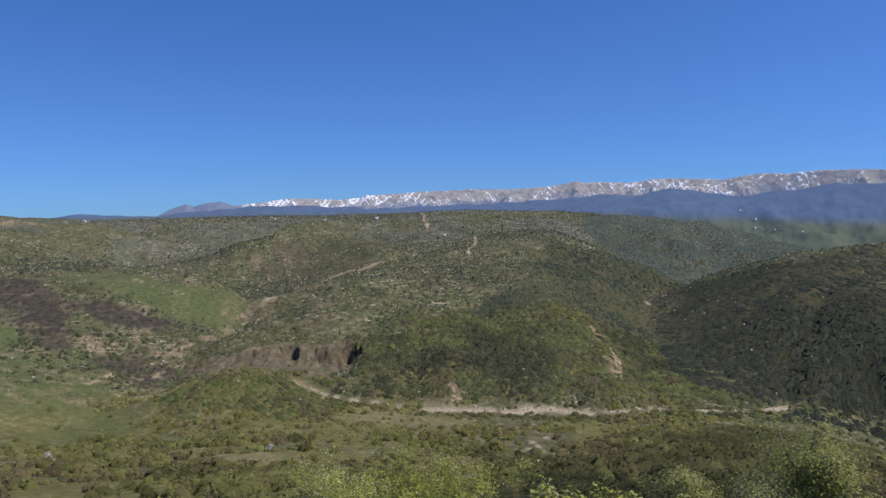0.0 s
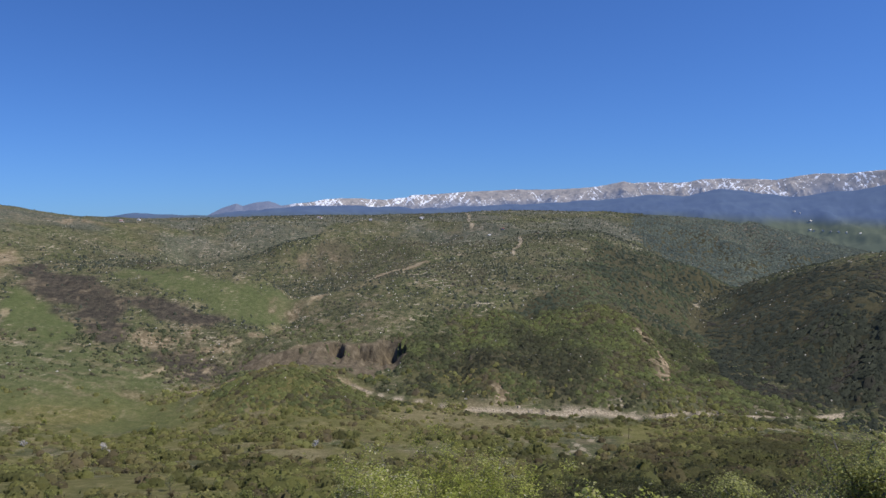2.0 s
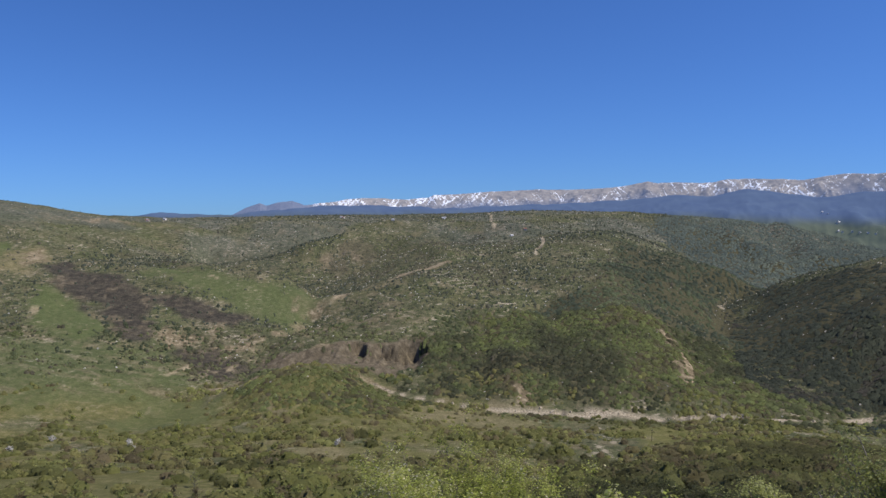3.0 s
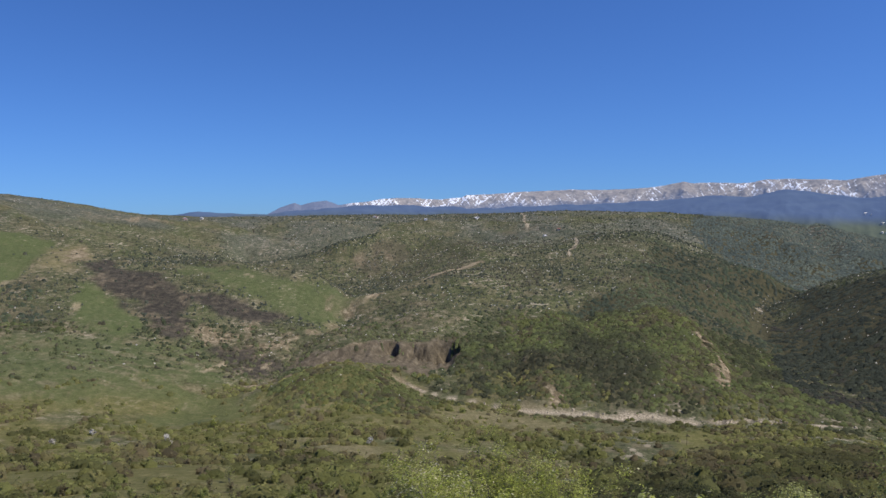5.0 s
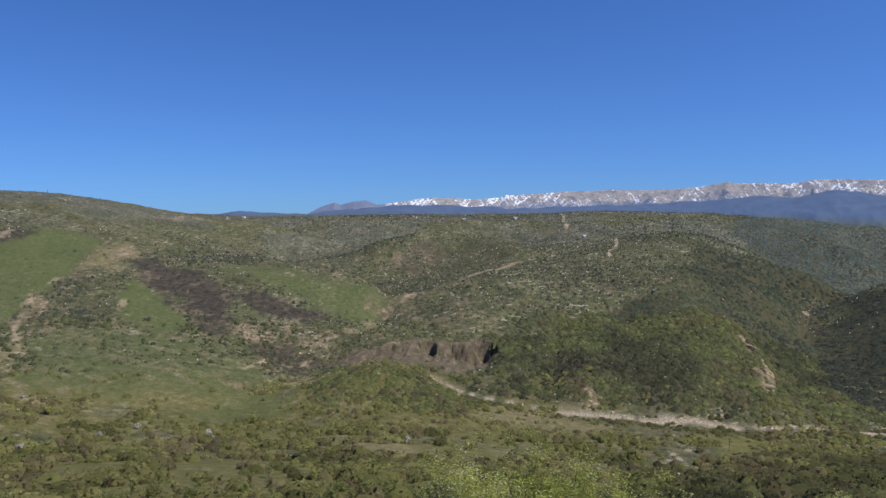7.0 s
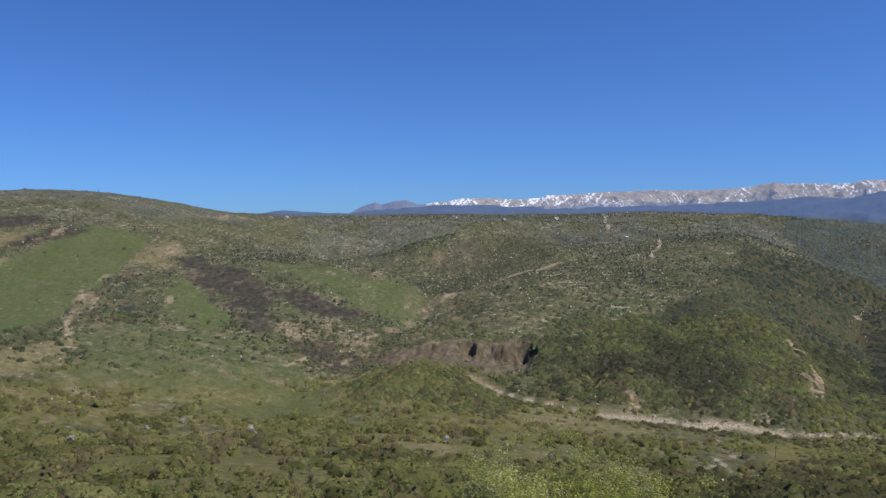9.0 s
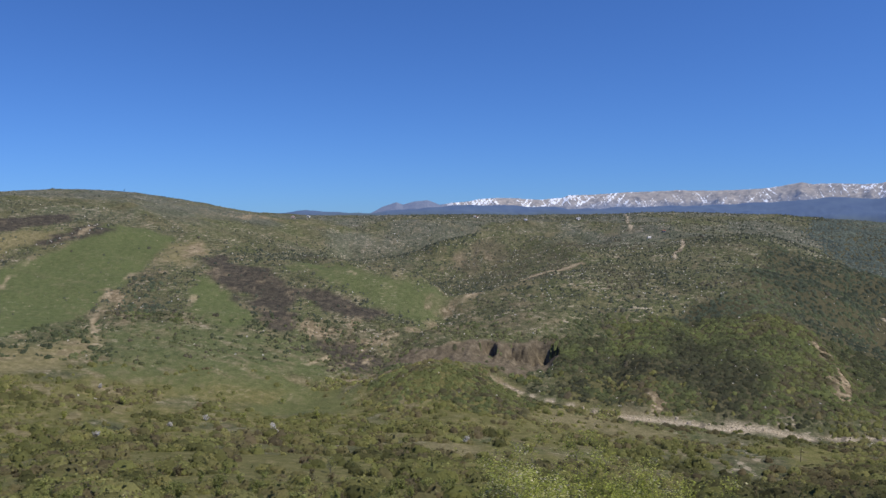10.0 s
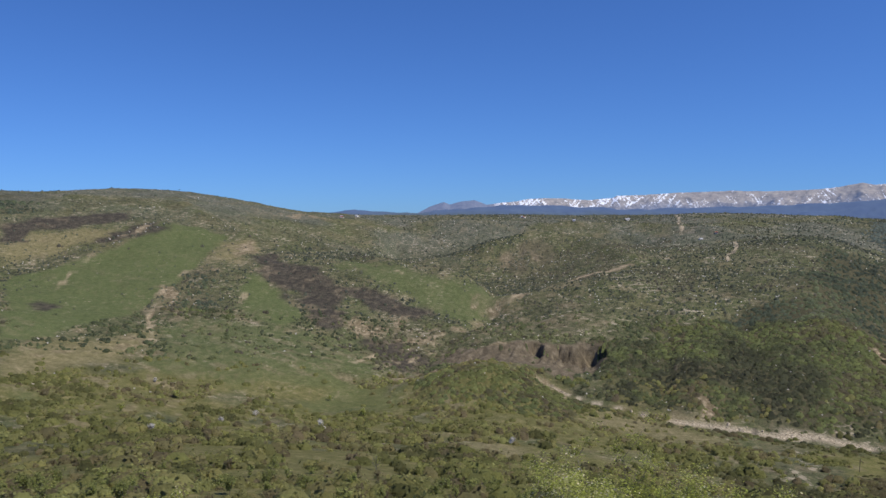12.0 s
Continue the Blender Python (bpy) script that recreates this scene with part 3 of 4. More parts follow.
RADII = np.concatenate([[0.0], np.geomspace(0.8, 60, 30)[:-1], np.geomspace(60, 620, 165)[:-1], np.arange(620, 720, 2.4), np.geomspace(721, 2400, 130), np.geomspace(2400, 4950, 34)[1:]])
TURNS = np.radians(np.concatenate([np.arange(-38, 58, 0.155), np.linspace(58, 322, 133)[:-1]]))
gx, gy = sheet(RADII, TURNS)
gx, gy = gx + 0.35, gy - 0.45
gz = height(gx, gy)
nr, nt = gx.shape
ring_i, turn_i = np.meshgrid(np.arange(nr - 1), np.arange(nt), indexing="ij")
nxt = (turn_i + 1) % nt
quads = np.stack([ring_i * nt + turn_i, ring_i * nt + nxt, (ring_i + 1) * nt + nxt, (ring_i + 1) * nt + turn_i], -1).reshape(-1, 4)[:, ::-1]
points = np.stack([gx, gy, gz], -1).reshape(-1, 3)


def patches(x, y, rings, soft, ragged, size, seed):
    """How far each point lies in any of the outlines, with ragged edges: 0 to 1."""
    edge = ragged * fbm(x, y, size, 4, seed)
    best = np.zeros(np.shape(x))
    for ring in rings:
        best = np.maximum(best, ramp(inside(x, y, ring) + edge, -soft, soft))
    return best


def cover(x, y):
    """What lies on the ground: a share of 0 to 1 for each kind."""
    c = {}
    c["woods"] = np.maximum(patches(x, y, WOODS[:3] + WOODS[4:], 14, 20, 50, 21), 0.45 * patches(x, y, WOODS[3:4], 14, 20, 30, 21))
    c["meadow"] = np.maximum(np.maximum(0.9 * patches(x, y, MEADOWS[:2], 5, 9, 45, 22), 0.72 * patches(x, y, MEADOWS[2:3], 16, 22, 45, 42)), 0.55 * patches(x, y, MEADOWS[3:], 10, 18, 30, 50))
    openings = patches(x, y, MEADOWS[5:7], 10, 18, 30, 50)
    c["lush"] = 0.75 * (1 - ramp(np.hypot(x, y), 590, 680)) * ramp(-x, -60, 40) * ramp(fbm(x, y, 55, 4, 36), -0.9, -0.3)
    c["lush"] = np.maximum(c["lush"], openings)
    # haze-tinted turf, a growing share with distance from the viewpoint
    c["hazed_turf"] = 0.7 * ramp(np.hypot(x, y), 1050, 1500) * ramp(fbm(x, y, 110, 4, 45), -0.5, 0.3)
    c["dry"] = np.maximum(patches(x, y, DRY, 14, 16, 50, 23), 0.28 * ramp(fbm(x, y, 60, 5, 31), 0.45, 0.75) * (1 - c["woods"]) * (1 - c["lush"]) * (1 - c["meadow"]) * (1 - ramp(x, 40, 160)))
    c["burnt"] = 0.9 * patches(x, y, BURNS, 7, 15, 30, 24)
    c["dry"] = c["dry"] * (1 - 0.5 * c["meadow"])
    c["meadow"] = c["meadow"] * (1 - 0.75 * openings)
    c["shale"] = np.maximum(0.95 * patches(x, y, SOILS[:1], 5, 12, 24, 38), 0.40 * patches(x, y, SOILS[1:2], 14, 30, 30, 52) * ramp(fbm(x * 1.3 + y * 0.5, y * 0.35, 26, 4, 54), -0.45, 0.25))
    soil = np.maximum(patches(x, y, SOILS[2:], 6, 22, 24, 25), 0.8 * patches(x, y, SOILS[1:2], 14, 30, 30, 52) * ramp(fbm(x * 1.3 + y * 0.5, y * 0.35, 22, 4, 55), -0.2, 0.3)) * (0.15 + 0.70 * ramp(fbm(x, y, 16, 4, 43), -0.2, 0.3))
    for line, half in zip(STRIPS, (8, 3, 1.5, 3.2, 3)):
        soil = np.maximum(soil, 1 - ramp(to_line(x, y, line) + 1.3 * half * fbm(x, y, 20, 4, 26), 0.5 * half, 1.3 * half))
    track = 1 - ramp(to_line(x, y, STRIPS[0]) + 7 * fbm(x, y, 16, 4, 37), 1, 7)
    for line in TRACKS:
        track = np.maximum(track, (1 - ramp(to_line(x, y, line) + 4.5 * fbm(x, y, 14, 4, 27), 0.3, 3.2)) * ramp(fbm(x, y, 38, 4, 39), -0.5, 0.25))
    for line in TRACKS[4:6]:
        track = np.maximum(track, 1.2 * (1 - ramp(to_line(x, y, line) + 1.2 * fbm(x, y, 25, 3, 47), 1.2, 3)))
    # little scars between the bushes on the open slopes
    soil = np.maximum(soil, (0.45 - 0.2 * ramp(np.hypot(x, y), 800, 1100)) * ramp(fbm(x, y, 18, 5, 33), 0.55, 0.68) * (1 - c["woods"]) * (1 - c["meadow"]) * ramp(np.hypot(x, y), 350, 500))
    # sheep tracks and little breaks of the turf along the slopes
    treads = ramp(fbm(x * 0.28 + y * 0.08, y, 8, 4, 48), 0.42, 0.54) * ramp(fbm(x, y, 85, 3, 49), -0.35, 0.25) * ramp(-x, 60, 160) * (1 - 0.6 * c["meadow"]) * (1 - c["woods"])
    soil = np.maximum(soil, (0.5 - 0.3 * ramp(np.hypot(x, y), 850, 1050)) * treads * ramp(np.hypot(x, y), 540, 640) * (1 - 0.7 * c["burnt"]))
    banks = (1 - ramp(np.abs(to_line(x, y, STREAM_LEFT[:4]) + 9 * fbm(x, y, 30, 4, 40)), 2, 9)) * ramp(fbm(x, y, 48, 3, 44), -0.15, 0.3)
    soil = np.maximum(soil, 0.6 * banks)
    # pale lip along the top of the landslide
    lip = np.interp(x, [-240, -210, -156, -111, -80], [640, 662, 690, 701, 690]) - y + 3 * fbm(x, y, 18, 3, 46)
    soil = np.maximum(soil, 0.9 * (1 - ramp(np.abs(lip + 3), 1, 5)) * ramp(x, -245, -215) * (1 - ramp(x, -135, -110)))
    c["soil"], c["track"] = soil, 0.75 * track
    wide = 3.6 + 2.2 * fbm(x, y, 60, 3, 28)
    bed = 1 - ramp(to_line(x, y, [(307, 602), (220.6, 581), (124.7, 575), (54.6, 578), (-15, 580)]) - wide, -1, 1)
    bed = np.maximum(bed, 1 - ramp(to_line(x, y, RIVER) + 1.2 * fbm(x, y, 30, 3, 29), 0.3, 2))
    bed = np.maximum(bed, 1 - ramp(to_line(x, y, CREEK_RIGHT[4:8]) - 0.8 + 3.0 * fbm(x, y, 16, 3, 30), -1.0, 2.0))
    bed = bed * (1 - ramp(x, 296, 304)) * (1 - ramp(x, 236, 240) * (1 - ramp(x, 272, 278)))
    for line in TRACKS[4:6]:
        bed = np.maximum(bed, 1 - ramp(to_line(x, y, line) + 1.2 * fbm(x, y, 25, 3, 47), 1.0, 2.6))
    c["gravel"] = bed
    # dark winding streaks within the gravel
    c["bed_streaks"] = 0.9 * bed * (1 - ramp(np.abs(fbm(x * 0.25, y, 14, 3, 34)), 0.04, 0.14))
    return c


ground_mesh = mesh_from_arrays("ground", points, quads, EARTH)
for kind_name, share in cover(points[:, 0], points[:, 1]).items():
    give(ground_mesh, kind_name, share)
ground = tagged(new("ground", ground_mesh), "rolling hills with spring grass, scrub and bare earth", "ground", kind="structure")


# ---- far mountains, as a backdrop behind the hills ----
# heading and rise of the skylines, in degrees as they stand from the viewpoint
SNOW_LINE = [(34, -3.9), (26, -3.8), (21.84, -3.37), (20.81, -2.84), (19.73, -2.5), (19.24, -2.7), (18.25, -2.4),
             (17.27, -2.3), (16.77, -2.5), (16.31, -2.69), (15.24, -2.6), (13.29, -2.33), (11.8, -2.14),
             (10.58, -2.13), (9.38, -2.24), (8.2, -2.27), (6.55, -2.15), (6.11, -1.94), (4.35, -1.86), (2.47, -1.76),
             (0.32, -1.61), (-1.85, -1.51), (-4.46, -1.49), (-6.86, -1.39), (-9.18, -1.16), (-10.55, -0.82),
             (-11.29, -0.94), (-12.62, -0.9), (-14.29, -0.95), (-15.32, -0.87), (-16.22, -0.65), (-16.89, -0.67),
             (-17.59, -0.61), (-21.3, -0.62), (-23.8, -0.18), (-25.8, -0.2), (-28, 0.06), (-31.4, 0.1), (-38, 0.2),
             (-50, -0.1), (-62, -1.2), (-75, -3)]
FOOT_LINE = [(40, -3.9), (31, -3.45), (27.6, -3.08), (25.8, -3.2), (21.7, -3.42), (20.5, -3.11), (17.81, -2.98),
             (15.23, -2.76), (13.28, -2.76), (11.16, -2.74), (8.77, -2.91), (6.54, -2.9), (3.58, -2.93),
             (1.41, -2.85), (-0.43, -2.71), (-2.15, -2.59), (-3.81, -2.62), (-5.83, -2.46), (-8.19, -2.34),
             (-10.09, -2.1), (-11.94, -1.95), (-13.74, -1.91), (-14.93, -1.93), (-16.38, -1.54), (-17.6, -1.38),
             (-22.1, -1.85), (-25.9, -1.4), (-28.7, -0.9), (-31.7, -0.8), (-38, -0.9), (-50, -1.6), (-65, -3)]


def mountain_range(name, label, line, near, far, material, rugged, seed, jag, snowy):
    heads = np.concatenate([np.arange(line[-1][0], -36, 0.6), np.arange(-36, line[0][0], 0.07 if snowy else 0.12)])
    rise = np.interp(heads, [p[0] for p in line[::-1]], [p[1] for p in line[::-1]])
    deep = np.concatenate([np.linspace(0, 1, 76 if snowy else 46), [1.12]])
    a = np.radians(heads)[None]
    r = near + (far - near) * deep[:, None]
    x, y = -np.sin(a) * r, np.cos(a) * r
    crest = EYE[2] + far * np.tan(np.radians(rise - 0.04))[None] + jag * fbm(x, y, 120, 5, seed + 5)
    foot = -200.0
    s = np.clip(deep, 0, 1)[:, None]
    ribs = fbm(x, y, 260, 6, seed, True) - 0.7 + 0.35 * (fbm(x, y, 90, 4, seed + 3, True) - 0.7)
    shape = s ** 0.9 + rugged * ribs * np.sin(np.pi * s) * 1.2
    z = foot + (crest - foot) * shape - np.where(deep > 1, 60, 0)[:, None]
    nr, nt = x.shape
    i, j = np.meshgrid(np.arange(nr - 1), np.arange(nt - 1), indexing="ij")
    q = np.stack([i * nt + j, i * nt + j + 1, (i + 1) * nt + j + 1, (i + 1) * nt + j], -1).reshape(-1, 4)
    me = mesh_from_arrays(name, np.stack([x, y, z], -1).reshape(-1, 3), q, material)
    if snowy:
        # deep snow on the plateau, little on the peaks at its end
        share = np.interp(heads, [p[0] for p in SNOW_SHARE[::-1]], [p[1] for p in SNOW_SHARE[::-1]])[None]
        across, up = np.radians(heads)[None] * far + 0 * x, z * 1.0
        lean = 22 * fbm(across, up, 150, 3, seed + 8)
        gully = np.maximum(fbm((across + 0.95 * up + lean) * 8.5, up * 1.1 - across * 0.5, 120, 3, seed + 6, True), fbm((across - 0.80 * up + lean) * 8.0, up * 1.1 + across * 0.4, 120, 3, seed + 7, True) - 0.03)
        high = ramp(shape + 0.05 * fbm(x, y, 130, 3, seed + 4), 0.50, 0.72)
        give(me, "snow", (0.10 + 0.52 * high * ramp(gully + 0.9 * share + 0.10 * fbm(x, y, 170, 4, seed + 9), 0.64, 0.87)).ravel())
        # more blue haze painted on the end peaks and low on the slopes
        haze_share = np.maximum(ramp(heads, 14.5, 16.5)[None] * 0.85 + 0 * x, 0.85 * (1 - ramp(shape + 0.10 * fbm(x, y, 160, 4, seed + 2), 0.50, 0.92)))
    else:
        haze_share = ramp(z + 8 * fbm(x, y, 200, 4, 5) - (EYE[2] - 0.0625 * r), -30, 34)
    give(me, "haze_share", haze_share.ravel())
    return tagged(new(name, me), label, "mountains", kind="structure")


SNOW_SHARE = [(34, -0.3), (20, -0.3), (18.2, -0.1), (17.4, -0.02), (16.4, -0.12), (15.5, 0.0), (13, 0.03), (10, 0.01), (8, 0.0), (7.4, 0.06), (4.5, 0.05), (2, 0.02), (0, -0.03), (-6, -0.05), (-9, -0.02), (-12, 0.03), (-16, 0.0), (-22, 0.03), (-75, 0.03)]
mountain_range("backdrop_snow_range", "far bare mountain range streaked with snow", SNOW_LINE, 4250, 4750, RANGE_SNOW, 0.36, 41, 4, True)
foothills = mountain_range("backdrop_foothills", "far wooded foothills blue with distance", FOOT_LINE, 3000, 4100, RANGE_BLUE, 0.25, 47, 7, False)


# ---- bushes and woods ----
rng = np.random.default_rng(5)


def lie(x, y):
    """Height of the ground sheet and how it falls to the east and to the north."""
    def sheet_height(x, y):
        x, y = x - 0.35, y + 0.45
        i = np.clip(np.interp(np.hypot(x, y), RADII, np.arange(len(RADII))), 0, len(RADII) - 1.001)
        j = np.clip((np.degrees(np.arctan2(-x, y)) + 38) / 0.155, 0, 618)
        a, b = i.astype(int), j.astype(int)
        u, v = i - a, j - b
        return (gz[a, b] * (1 - v) + gz[a, b + 1] * v) * (1 - u) + (gz[a + 1, b] * (1 - v) + gz[a + 1, b + 1] * v) * u
    return sheet_height(x, y), (sheet_height(x + 2, y) - sheet_height(x - 2, y)) / 4, (sheet_height(x, y + 2) - sheet_height(x, y - 2)) / 4


def crowns(x, y, z, wide, tall, tone, pieces, size, east, north):
    """Joined bushes: each is a dome of small leaf sprays, turned outwards and a little at random. Gives points, faces, tones."""
    n, k = len(x), pieces
    turn = rng.uniform(0, 2 * np.pi, (n, k))
    up = rng.uniform(-0.05, 1.0, (n, k))
    flat = np.sqrt(np.clip(1 - up * up, 0, 1))
    lump = 1 + 0.28 * np.sin(turn * 2 + rng.uniform(0, 6.3, (n, 1))) + 0.2 * np.sin(turn * 3 + up * 4 + rng.uniform(0, 6.3, (n, 1)))
    out = rng.uniform(0.55, 1.0, (n, k)) * lump
    way = np.stack([np.cos(turn) * flat, np.sin(turn) * flat, up], -1)
    half = (wide / 2)[:, None]
    mid = np.stack([x[:, None] + way[..., 0] * out * half, y[:, None] + way[..., 1] * out * half,
                    z[:, None] + tall[:, None] * (0.22 + 0.75 * way[..., 2] * out) + (way[..., 0] * east[:, None] + way[..., 1] * north[:, None]) * out * half], -1)
    face = way + np.array([0, 0, 0.35]) + rng.normal(0, 0.4, way.shape)
    face /= np.linalg.norm(face, axis=-1, keepdims=True)
    side = np.cross(face, rng.normal(0, 1, way.shape))
    side /= np.linalg.norm(side, axis=-1, keepdims=True)
    over = np.cross(face, side)
    s = (half * size)[..., None] * rng.uniform(0.7, 1.3, (n, k, 1))
    corner = np.stack([mid + side * s, mid + over * s * 0.8 - face * s * 0.25, mid - side * s * 0.9, mid - over * s - face * s * 0.2], 2)
    faces = np.arange(n * k * 4).reshape(-1, 4)
    return corner.reshape(-1, 3), faces, np.repeat(tone, k * 4), np.repeat(face.reshape(-1, 3), 4, axis=0)


def mounds(x, y, z, wide, tall, tone, sides, rings, lift=0.25, east=None, north=None):
    """The leafy bodies of bushes: uneven low domes, each with its own lumps."""
    n = len(x)
    levels = {1: ((0.0, 1.0), (0.80, 0.58)), 2: ((0.0, 0.96), (0.52, 0.90), (0.94, 0.46))}[rings]
    a = np.linspace(0, 2 * np.pi, sides, endpoint=False)[None] + rng.uniform(0, 6.3, (n, 1))
    parts, ways = [], []
    for up, out in levels:
        lump = out * rng.uniform(0.70, 1.18, (n, sides)) * (wide / 2)[:, None]
        rise = z[:, None] + tall[:, None] * (up + (rng.uniform(-0.16, 0.12, (n, sides)) if up else np.full((n, sides), -0.1)))
        if east is not None:
            rise = rise + (np.cos(a) * east[:, None] + np.sin(a) * north[:, None]) * lump
        parts.append(np.stack([x[:, None] + np.cos(a) * lump, y[:, None] + np.sin(a) * lump, rise], -1))
        w = np.stack([np.cos(a) * (1.05 - up), np.sin(a) * (1.05 - up), np.full((n, sides), lift + up)], -1)
        ways.append(w / np.linalg.norm(w, axis=-1, keepdims=True))
    points = np.stack(parts, 1).reshape(n, -1, 3)
    size = points.shape[1]
    one = [(l * sides + j, l * sides + (j + 1) % sides, (l + 1) * sides + (j + 1) % sides, (l + 1) * sides + j) for l in range(rings) for j in range(sides)]
    top = rings * sides
    one += [(top, top + k, top + k + 1, top + k + 2) for k in range(1, sides - 2, 2)]
    faces = (np.array(one)[None] + (np.arange(n) * size)[:, None, None]).reshape(-1, 4)
    return points.reshape(-1, 3), faces, np.repeat(tone, size), np.stack(ways, 1).reshape(-1, 3)


def thicket(name, label, x, y, wide, tall, tone, body, pieces, size, material, lift=0.25):
    foot, east, north = lie(x, y)
    foot = foot - 0.2
    slim = 0.80 if pieces > 8 else 0.86
    p, q, t, soft = mounds(x, y, foot, wide * slim, tall * slim, tone, *body, lift, east, north)
    if pieces:
        p2, q2, t2, soft2 = crowns(x, y, foot, wide, tall, tone, pieces, size, east, north)
        p, q, t, soft = np.concatenate([p, p2]), np.concatenate([q, q2 + len(p)]), np.concatenate([t, t2]), np.concatenate([soft, soft2])
    me = mesh_from_arrays(name, p, q, material)
    give(me, "tone", t)
    me.normals_split_custom_set_from_vertices(soft)
    return tagged(new(name, me), label, "bushes", kind="stuff")


def scattered(count, near, far, left=57.0, right=-37.0):
    """Points spread evenly over the part of the country within two distances."""
    r = np.sqrt(rng.uniform(near * near, far * far, count))
    a = np.radians(rng.uniform(right, left, count))
    return -np.sin(a) * r, np.cos(a) * r


def wanted(x, y):
    """How thickly bushes stand on the open ground, 0 to 1, and in the woods."""
    c = cover(x, y)
    patch = ramp(fbm(x, y, 75, 4, 61), -0.5, 0.4)
    close = 1 - ramp(np.hypot(x, y) + 40 * fbm(x, y, 120, 3, 71), 500, 640)
    bank = 1 - ramp(np.abs(to_line(x, y, RIVER) - 22 - 5 * fbm(x, y, 50, 3, 64)), 4, 12)
    clump = ramp(fbm(x, y, 32, 3, 69), -0.45, 0.25)
    open_ground = np.clip(np.where(np.hypot(x, y) > 700, 0.38 + 0.80 * patch * clump, 0.22 + 0.78 * patch) + 0.32 * close + bank, 0, 1) * (1 - 0.965 * ramp(c["meadow"], 0.35, 0.72)) * (1 - 0.92 * c["burnt"]) * (1 - 0.9 * c["soil"]) * (1 - 0.92 * c["shale"]) * (1 - c["track"]) * (1 - c["gravel"]) * (1 - 0.75 * c["dry"])
    ridge = ramp(-x, 450, 650) * ramp(y, 550, 750)
    open_ground = open_ground * ramp(to_line(x, y, STRIPS[0]), 7, 16)
    open_ground = open_ground * (1 - 0.93 * patches(x, y, MEADOWS[5:7], 10, 18, 30, 50))
    open_ground = open_ground * (1 - 0.55 * ridge)
    open_ground = open_ground * np.where(np.hypot(x, y) < 660, 0.12 + 0.88 * ramp(fbm(x, y, 38, 3, 68), -0.30, 0.10), 1)
    open_ground = np.maximum(open_ground, 0.7 * ramp(70 - np.hypot((x + 300) * 0.8, y - 655) + 30 * fbm(x, y, 26, 3, 73), 0, 25))
    hedge = 1 - ramp(np.abs(to_line(x, y, TRACKS[2]) - 9), 2, 6)
    crest = ramp(x, 110, 190) * ramp(y, 840, 950) * (1 - ramp(y, 1250, 1400)) * (1 - ramp(x, 420, 480))
    open_ground = np.maximum(open_ground, np.maximum(0.8 * hedge, 0.85 * crest * (1 - c["gravel"])))
    return open_ground, np.maximum(c["woods"], 0.6 * bank) * ramp(to_line(x, y, CREEK_RIGHT[4:8]), 7, 13) * (0.62 + 0.38 * ramp(fbm(x, y, 55, 4, 66), -0.7, 0.1)) * (1 - c["gravel"]) * (1 - 0.95 * c["soil"]) * (1 - c["shale"]) * (1 - 0.85 * c["dry"]) * (1 - 0.9 * c["meadow"])


def tones(x, y, seed, flowering):
    # the hill to the right is toned darker like its shaded slope, the spur and the mound by the river are in fresh leaf
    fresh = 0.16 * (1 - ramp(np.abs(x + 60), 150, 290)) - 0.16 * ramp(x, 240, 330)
    d = np.hypot(x, y)
    fresh = np.where(d < 470, 0.04 * ramp(-x, -20, 30) + 0.04 * ramp(x, -20, 30) + rng.normal(0, 0.17, len(x)), fresh)
    fresh = fresh + 0.28 * (1 - ramp(to_line(x, y, RIBS[0]), 10, 36)) + 0.16 * (1 - ramp(np.hypot(x + 170, (y - 560) * 1.4), 60, 110))
    tone = np.clip(0.43 + fresh + 0.30 * fbm(x, y, 95, 3, seed) + 0.24 * fbm(x, y, 30, 2, seed + 1) + rng.normal(0, 0.08, len(x)), 0, 0.93)
    tone = np.where((d < 640) & (fbm(x, y, 40, 3, 72) + rng.normal(0, 0.22, len(x)) > 0.36 + 0.3 * ramp(x, 0, 60)), rng.uniform(0.74, 0.86, len(x)), tone)
    brown = ramp(70 - np.hypot((x + 300) * 0.8, y - 655) + 14 * fbm(x, y, 22, 3, 73), 0, 25)
    tone = np.where(rng.random(len(x)) < 0.75 * brown, rng.uniform(0.76, 0.84, len(x)), tone)
    return np.where((rng.random(len(x)) < flowering) & (d > 560), 1.0, tone)


